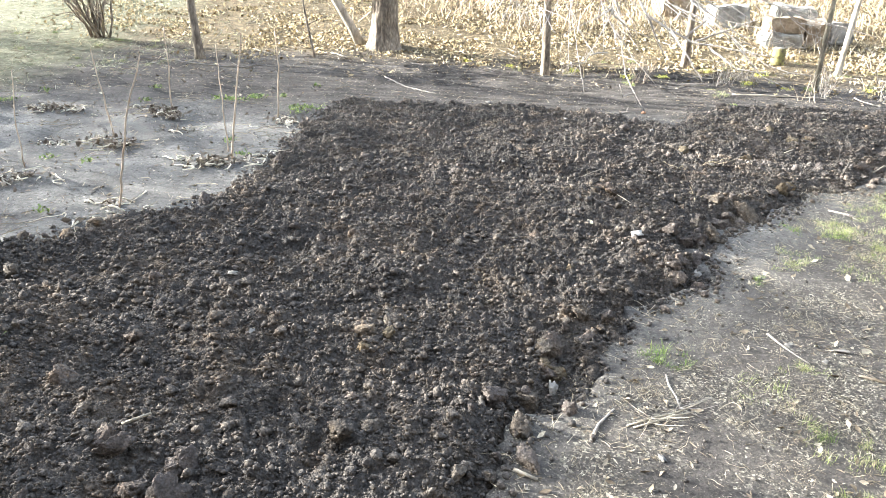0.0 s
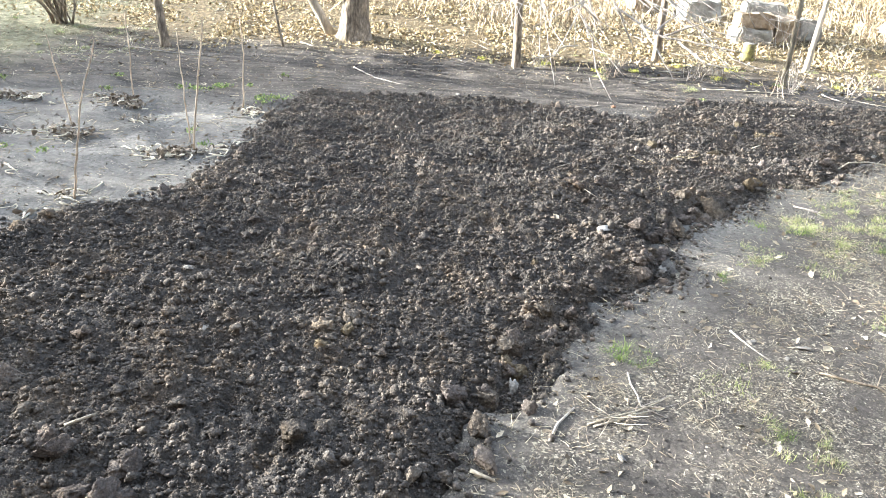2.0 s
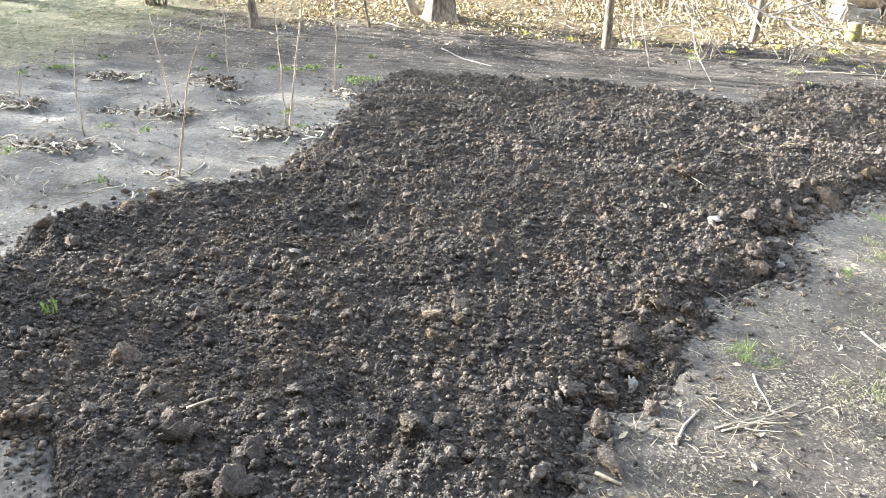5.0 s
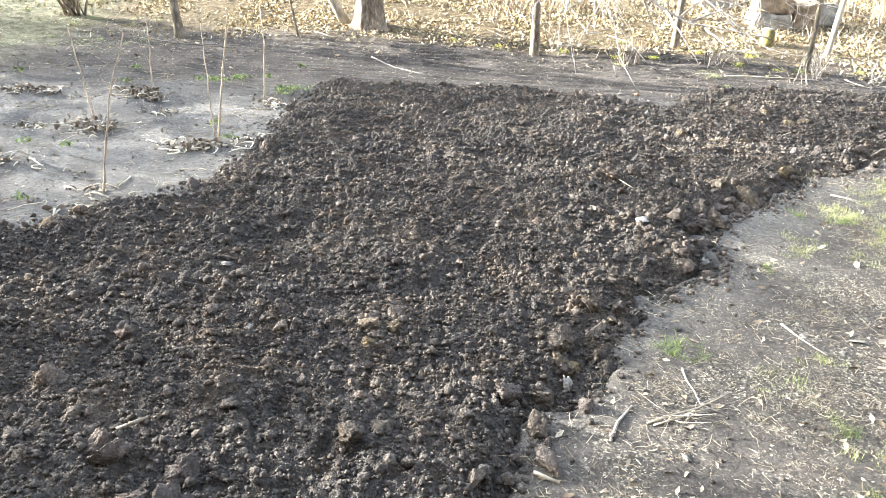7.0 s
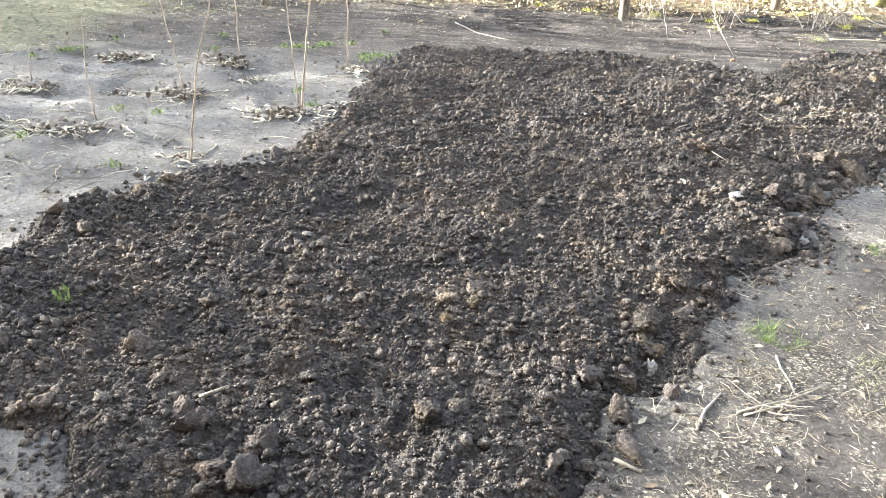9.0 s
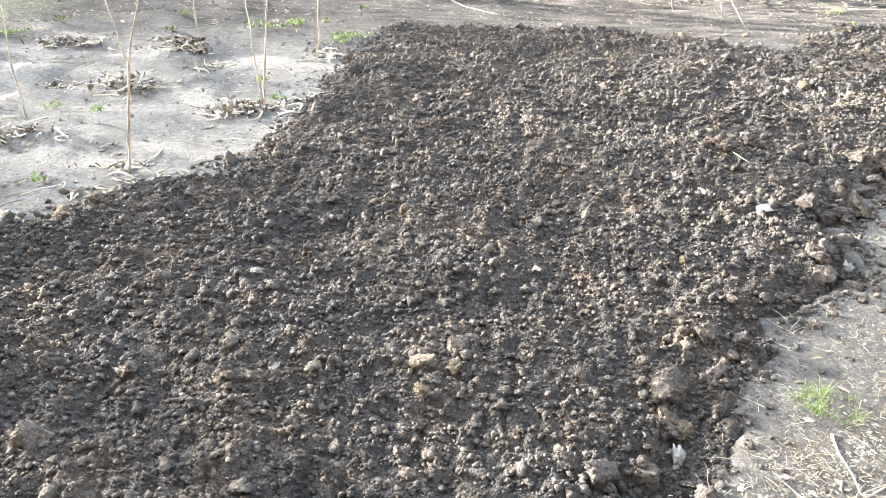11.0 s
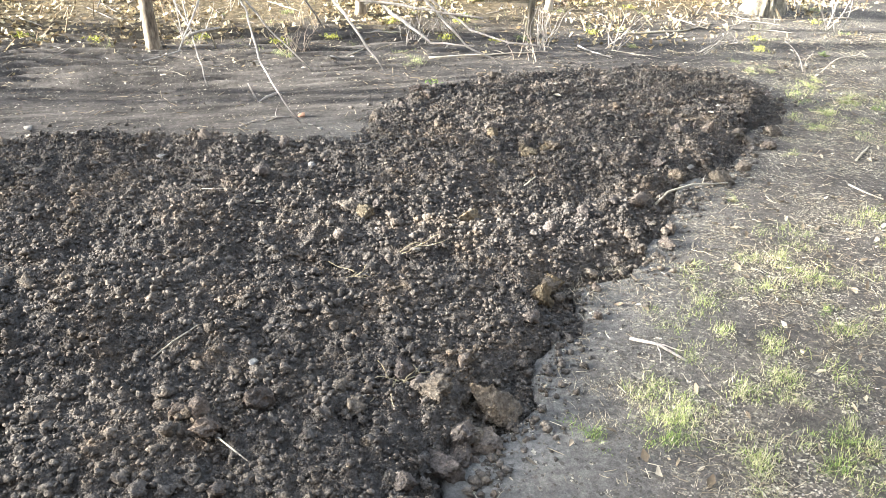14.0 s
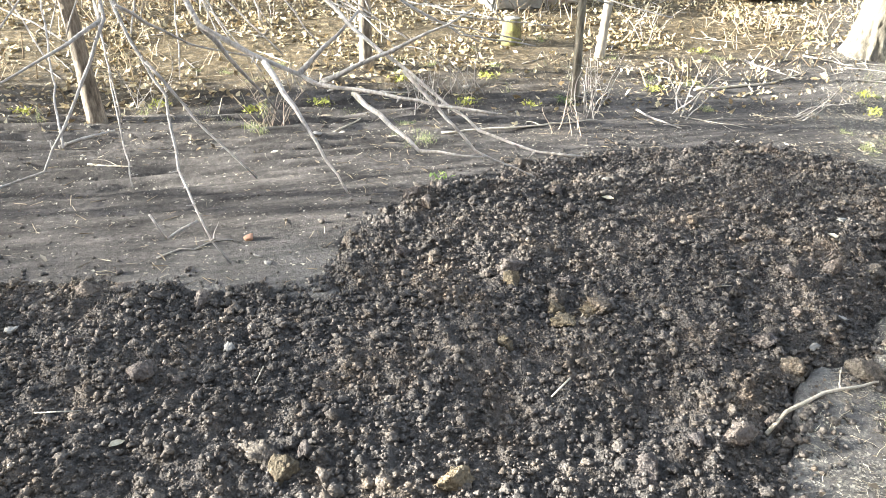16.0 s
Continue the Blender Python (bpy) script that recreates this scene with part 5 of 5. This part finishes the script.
stick([(-4.3, 6.0), (-3.7, 5.75), (-3.2, 5.7)], 0.007, "thin fallen branch at the litter's edge", M_TWIG, forks=4, seed=25)
stick([(-2.5, 6.6), (-2.3, 6.45)], 0.012, "thick pale broken stick beside the old tree", seed=26)
stick([(3.9, 6.0), (4.6, 6.05), (5.0, 6.2)], 0.011, "pale fallen branch in the litter", forks=4, seed=27)
stick([(1.9, 5.5), (2.5, 5.45), (2.9, 5.52)], 0.008, "pale fallen branch at the bed's end", forks=3, seed=28)
stick([(4.05, 4.3), (3.8, 4.1), (3.78, 4.02)], 0.006, "thin pale branch at the bed's corner", M_TWIG, forks=2, seed=29)
for i in range(70):
    a, x, y = rng.uniform(0, 6.28), rng.uniform(-4.5, 7.0), rng.uniform(5.4, 8.5)
    if float(bed_distance(np.array([x]), np.array([y]))[0]) < -0.4:
        stick([(x, y), (x + 0.18 * math.cos(a), y + 0.12 * math.sin(a)), (x + 0.4 * math.cos(a + 0.2), y + 0.4 * math.sin(a + 0.2))], rng.uniform(0.003, 0.008), "thin fallen twig in the leaf litter", M_TWIG if i % 2 else None, forks=2, seed=40 + i)


M_ROOT = bark_material("dry_root", (0.24, 0.19, 0.12), (0.38, 0.32, 0.21), (0.52, 0.46, 0.33), 0.5, 70)


def dry_roots(x, y, n, spread, seed, label):
    rng = np.random.default_rng(seed)
    t = thing("root_clump", (x, y, zb(x, y)), label, "roots")
    for i in range(n):
        g = Geo()
        q = bend((rng.normal() * spread, rng.normal() * spread * 0.6, 0.015), (rng.uniform(-1, 1), rng.uniform(-0.6, 0.6), 0.08), rng.uniform(0.05, 0.16), 7, rng, 0.35, 0.03)
        tube(g, q, [0.0024 * (1 - 0.08 * w) for w in range(8)], 5)
        part("root", g.mesh("root", M_ROOT), t)


dry_roots(0.55, 1.86, 12, 0.05, 1, "clump of pale dry roots on dug soil")
dry_roots(0.55, 2.50, 7, 0.03, 2, "small clump of pale dry roots on dug soil")
dry_roots(-0.63, -0.55, 9, 0.03, 3, "torn turf with orange roots at the bed's edge")
dry_roots(0.85, 2.62, 4, 0.02, 4, "few pale roots on dug soil")

# ---------------------------------------------------------------- shrubs and dry stems
def shrub(x, y, stems, h, spread, label, seed, mat, r=0.006, name="shrub"):
    rng = np.random.default_rng(seed)
    t = thing(name, (x, y, zg(x, y) - 0.01), label, "shrub")
    for i in range(stems):
        g = Geo()
        a = rng.uniform(0, 6.28)
        d = (math.cos(a) * spread, math.sin(a) * spread, 1)
        hh = h * rng.uniform(0.5, 1.1)
        q = bend((rng.normal() * 0.05, rng.normal() * 0.05, 0), d, hh, 9, rng, 0.24)
        rr = r * rng.uniform(0.6, 1.2)
        tube(g, q, [rr * (1 - 0.08 * w) for w in range(10)], 6)
        for k in range(2, 9):
            if rng.random() < 0.5:
                tube(g, bend(q[k], (rng.uniform(-1, 1), rng.uniform(-1, 1), rng.uniform(0.1, 1)), hh * rng.uniform(0.12, 0.35), 5, rng, 0.2), [rr * 0.45 * (1 - 0.14 * w) for w in range(6)], 5)
        part("stem", g.mesh("stem", mat), t)


shrub(-5.4, 6.92, 22, 1.6, 0.45, "bare many-stemmed bush at the lawn's edge", 1, M_BARK, 0.016, "bush")
shrub(2.92, 5.68, 16, 0.42, 0.3, "thin dry shoots at the foot of a tree", 2, M_TWIG, 0.004)
shrub(2.62, 5.36, 5, 0.35, 0.3, "few thin reddish shoots beside the bed", 3, M_STEM, 0.004)
shrub(3.5, 5.55, 6, 0.5, 0.6, "dry branching shoot behind the bed", 4, M_TWIG, 0.006)
shrub(4.24, 5.34, 5, 0.42, 1.3, "dry branching shoot behind the bed", 5, M_TWIG, 0.005)
shrub(4.74, 4.58, 3, 0.35, 0.7, "dry branching shoot in the grass", 6, M_TWIG, 0.006)
shrub(6.0, 5.7, 5, 0.6, 0.7, "dry branching shoots beside a stout tree", 7, M_TWIG, 0.008)
shrub(1.0, 5.9, 12, 0.35, 0.35, "tuft of thin green and dry shoots", 8, M_STEM, 0.003)
shrub(0.3, 6.3, 8, 0.4, 0.4, "thin dry shoots at the foot of the plum", 9, M_TWIG, 0.003)
shrub(1.95, 5.95, 14, 0.4, 0.3, "thin dry shoots in leaf litter", 11, M_TWIG, 0.003)
shrub(2.3, 6.1, 12, 0.4, 0.35, "thin dry shoots in leaf litter", 10, M_TWIG, 0.003)
for i in range(16):
    x, y = rng.uniform(-1.0, 9.0), rng.uniform(6.8, 9.5)
    shrub(x, y, 5, rng.uniform(0.4, 0.9), 0.5, "thin dry weed stalks in leaf litter", 20 + i, M_TWIG, 0.004)

x, y = RNG.uniform(-3, 10, 15000), RNG.uniform(8.4, 15.5, 15000)
ok = RNG.random(15000) < np.clip(vnoise(x, y, 0.8, 51) * 1.6 - 0.3, 0.05, 1) * smooth(-3, 0, x)
x, y = x[ok], y[ok]


def stalk_template(k, rng):
    v, f = blade_template(k, rng)
    return v[:, [2, 1, 0]], f


strew("dry_brush", stalk_template, 16, x, y, ground_height(x, y), RNG.uniform(0.15, 0.7, len(x)), 0.5, M_STALK, "thicket of tall dry stalks behind the trees", 0.36, "brush")

# ---------------------------------------------------------------- unseen hedge, added so that the low sun comes dappled through its thin top
hedge = thing("hedge", (-22, 0, 0), "unseen tall bare hedge added to dapple the sun, thinning out towards its top", "hedge")
y, z = RNG.uniform(-12, 12.6, 20500), RNG.uniform(0.0, 8.2, 20500)
full = np.interp(z, (0, 4.55, 4.9, 5.45, 5.85, 6.3, 7.4, 8.2), DAPPLE_FILL) * smooth(11.6, 8.9, y)
clump = smooth(0.30, 0.66, 0.6 * vnoise(y, z, 0.95, 201) + 0.4 * vnoise(y, z, 0.36, 202))
keep = RNG.random(20500) < full * (0.25 + 1.15 * clump)
y, z = y[keep], z[keep]
twigs = strew("twigs", stalk_template, 16, RNG.uniform(-1.0, 1.0, len(y)), y, z, RNG.uniform(0.5, 1.3, len(y)), 0.8, M_BARK, "", 1.1)
twigs.parent = hedge
del twigs["category"]
for k in range(23):
    g = Geo()
    yy = -11.5 + k + RNG.uniform(-0.3, 0.3)
    tube(g, bend((RNG.uniform(-0.4, 0.4), yy, -0.1), (0, RNG.uniform(-0.1, 0.1), 1), RNG.uniform(5.5, 7.5), 9, RNG, 0.06), [0.06 * (1 - 0.09 * w) for w in range(10)], 8)
    part("stem", g.mesh("stem", M_BARK), hedge)

x, y = RNG.uniform(-1.5, 9, 3600), RNG.uniform(6.1, 9.5, 3600)
ok = RNG.random(3600) < smooth(0.4, 0.75, vnoise(x, y, 0.55, 52)) * smooth(-1.5, 1.0, x)
x, y = x[ok], y[ok]
strew("dry_weeds", stalk_template, 16, x, y, ground_height(x, y), RNG.uniform(0.08, 0.4, len(x)), 0.6, M_STALK, "thin dry weed stalks standing in leaf litter", 0.45, "weeds")
CLUMPS = [tuft_mesh(60 + s, 26, 0.035, 0.11, M_GRASS, "leaves") for s in range(3)]
for i, (x, y) in enumerate([(-0.75, 6.3), (-0.3, 6.15), (0.25, 6.25), (0.6, 6.15), (0.95, 6.05), (1.45, 6.0), (1.8, 6.2), (2.15, 5.9), (2.55, 6.15), (3.1, 6.3), (3.7, 6.25), (4.1, 6.5), (4.9, 5.5), (5.3, 5.9), (6.3, 6.2), (2.0, 6.9), (4.4, 7.4), (5.4, 7.7), (6.2, 7.6)]):
    t = thing("leaf_clump", (x, y, zg(x, y)), "clump of upright yellow-green spring leaves", "plant", "spring leaf clumps")
    part("leaves", CLUMPS[i % 3], t)["kind"] = "stuff"
    t.rotation_euler, t.scale = (0, 0, i * 1.7), (1.0, 1.0, 0.7 + 0.12 * (i % 5))

# ---------------------------------------------------------------- rubble, stump, sheets and firewood at the back
def rough_block(name, x, y, size, turn, label, mat, seed, lift=0.0, category="block"):
    rng = np.random.default_rng(seed)
    bm = bmesh.new()
    bmesh.ops.create_cube(bm, size=1)
    bmesh.ops.scale(bm, vec=size, verts=bm.verts)
    bmesh.ops.bevel(bm, geom=bm.edges[:], offset=0.02, segments=2, affect="EDGES")
    bmesh.ops.subdivide_edges(bm, edges=[e for e in bm.edges if e.calc_length() > 0.08], cuts=4, use_grid_fill=True)
    for v in bm.verts:
        v.co += Vector((noise.noise(v.co * 9 + Vector((seed, 0, 0))), noise.noise(v.co * 9 + Vector((0, seed, 0))), noise.noise(v.co * 9 + Vector((0, 0, seed))))) * 0.04
    me = bpy.data.meshes.new(name)
    bm.to_mesh(me)
    bm.free()
    me.materials.append(mat)
    ob = thing(name, (x, y, zg(x, y) + size[2] / 2 - 0.02 + lift), label, category, "", me)
    ob.rotation_euler = (rng.normal(0, 0.04), rng.normal(0, 0.04), turn)
    return ob


M_CONCRETE, nt, b = material("weathered_concrete", 0.9)
p = coords(nt)
c = ramp(nt, noise_node(nt, p, 7, 6, 0.7), [(0.3, (0.15, 0.138, 0.122)), (0.5, (0.27, 0.255, 0.23)), (0.7, (0.40, 0.385, 0.35))])
nt.links.new(c, b.inputs["Base Color"])
bump(nt, b, noise_node(nt, p, 70, 5, 0.7), 0.7, 0.01)
M_BROWNSTONE, nt, b = material("brown_rubble", 0.9)
c = ramp(nt, noise_node(nt, coords(nt), 9, 6, 0.7), [(0.3, (0.14, 0.10, 0.07)), (0.5, (0.26, 0.2, 0.14)), (0.7, (0.4, 0.33, 0.25))])
nt.links.new(c, b.inputs["Base Color"])
bump(nt, b, noise_node(nt, coords(nt), 60, 5, 0.7), 0.7, 0.01)
rough_block("building_block", 3.42, 8.35, (0.52, 0.35, 0.20), 0.1, "weathered pale building block in leaf litter", M_CONCRETE, 1)
rough_block("building_block", 3.45, 8.4, (0.50, 0.34, 0.20), 0.05, "brown weathered building block on another", M_BROWNSTONE, 2, 0.185)
rough_block("building_block", 3.93, 8.45, (0.30, 0.34, 0.34), -0.1, "dark weathered building block standing on end", M_BROWNSTONE, 3)
rough_block("building_block", 4.3, 8.65, (0.36, 0.3, 0.30), 0.2, "pale weathered building block", M_CONCRETE, 4)
rough_block("building_block", 3.1, 9.7, (0.55, 0.4, 0.32), 0.12, "large pale concrete block among dry stalks", M_CONCRETE, 5)
rough_block("building_block", 4.2, 10.0, (0.6, 0.4, 0.32), -0.1, "large pale concrete block among dry stalks", M_CONCRETE, 6)
rough_block("building_block", 2.4, 10.4, (0.5, 0.4, 0.3), 0.3, "brown weathered block among dry stalks", M_BROWNSTONE, 7)
rough_block("building_block", 9.2, 11.2, (0.9, 0.5, 0.7), 0.1, "large grey concrete block beside firewood", M_CONCRETE, 8)

M_MOSS, nt, b = material("mossy_bark", 0.95)
c = ramp(nt, noise_node(nt, coords(nt), 18, 5, 0.7), [(0.35, (0.10, 0.075, 0.05)), (0.5, (0.19, 0.17, 0.07)), (0.68, (0.30, 0.30, 0.09))])
nt.links.new(c, b.inputs["Base Color"])
bump(nt, b, noise_node(nt, coords(nt), 50, 5, 0.7), 0.8, 0.012)
stump = thing("stump", (3.0, 7.25, zg(3.0, 7.25) - 0.03), "short mossy tree stump in leaf litter", "stump")
g = Geo()
rng = np.random.default_rng(3)
tube(g, [(0, 0, 0), (0, 0, 0.06), (0.005, 0, 0.14), (0.0, 0, 0.22)], [0.11, 0.085, 0.075, 0.072], 14, 0.05, rng)
part("trunk", g.mesh("trunk", M_MOSS), stump)
g = Geo()
tube(g, [(0, 0, 0.218), (0, 0, 0.228)], [0.066, 0.062], 14, 0.04, rng)
part("cut_face", g.mesh("cut_face", M_PALEBARK), stump, "pale sawn top of the stump")

M_SHEET, nt, b = material("grey_fibre_cement", 0.8)
p = coords(nt)
c = ramp(nt, noise_node(nt, p, 5, 6, 0.7), [(0.3, (0.13, 0.13, 0.13)), (0.5, (0.22, 0.22, 0.218)), (0.7, (0.33, 0.33, 0.325))])
nt.links.new(c, b.inputs["Base Color"])
bump(nt, b, noise_node(nt, p, 80, 4, 0.7), 0.4, 0.006)
for k in range(3):
    g = Geo()
    v, f = [], []
    n = 97
    for side in (0, 1):
        for i in range(n):
            d = 1.0 * i / (n - 1)
            z = 0.027 * math.sin(2 * math.pi * d / 0.15) + (0.007 if side else 0)
            for xx in (0.0, 1.75):
                v.append((xx, d, z))
    for i in range(n - 1):
        a = 2 * i
        f += [(a, a + 1, a + 3, a + 2), (2 * n + a, 2 * n + a + 2, 2 * n + a + 3, 2 * n + a + 1)]
        f += [(a, a + 2, 2 * n + a + 2, 2 * n + a), (a + 1, 2 * n + a + 1, 2 * n + a + 3, a + 3)]
    f += [(0, 2 * n, 2 * n + 1, 1), (2 * n - 2, 2 * n - 1, 4 * n - 1, 4 * n - 2)]
    g.add(v, f)
    ob = thing("roofing_sheet", (5.66 + 0.06 * k, 8.2 + 0.05 * k, zg(5.8, 8.2) + 0.05 + 0.055 * k), "grey corrugated fibre-cement roofing sheet in a leaning stack", "roofing sheet", "stacked roofing sheets", g.mesh("sheet", M_SHEET, False))
    ob.rotation_euler = (radians(11), radians(0.5), radians(3 - 2 * k))
for k in range(2):      # bricks that hold the stack's back edge up
    rough_block("brick_pier", 6.0 + 1.2 * k, 9.12, (0.25, 0.2, 0.25), 0.0, "rough brick pier under the roofing sheets", M_BROWNSTONE, 30 + k, 0.0, "pier")

M_LOGEND, nt, b = material("cut_wood", 0.85)
c = ramp(nt, noise_node(nt, coords(nt), 22, 5, 0.7), [(0.3, (0.26, 0.17, 0.08)), (0.5, (0.45, 0.33, 0.17)), (0.7, (0.6, 0.48, 0.28))])
nt.links.new(c, b.inputs["Base Color"])
rng = np.random.default_rng(8)
for row in range(4):
    for k in range(9):
        r = rng.uniform(0.055, 0.085)
        x = 7.3 + k * 0.165 + 0.08 * (row % 2)
        z = zg(x, 11.4) + 0.085 + row * 0.145
        t = thing("log", (x, 11.3 + rng.uniform(-0.03, 0.03), z), "split firewood log with a yellow cut end", "log", "stacked firewood")
        g = Geo()
        tube(g, [(0, 0, 0), (0, 0.2, 0), (0, 0.45, 0)], [r, r * 1.02, r], 9, 0.1, rng)
        part("bark", g.mesh("bark", M_BARK), t)
        g = Geo()
        tube(g, [(0, -0.006, 0), (0, 0.002, 0)], [r * 0.9, r * 0.93], 9, 0.06, rng)
        part("cut_face", g.mesh("cut_face", M_LOGEND), t, "yellow cut end of the log")
for x in (7.62, 8.12):
    t = thing("post", (x, 11.2, zg(x, 11.2) - 0.05), "rusty brown post in front of the firewood", "post")
    g = Geo()
    tube(g, [(0, 0, 0), (0, 0, 0.6), (0, 0, 1.2)], [0.028, 0.028, 0.028], 8)
    part("shaft", g.mesh("shaft", M_STEM), t)
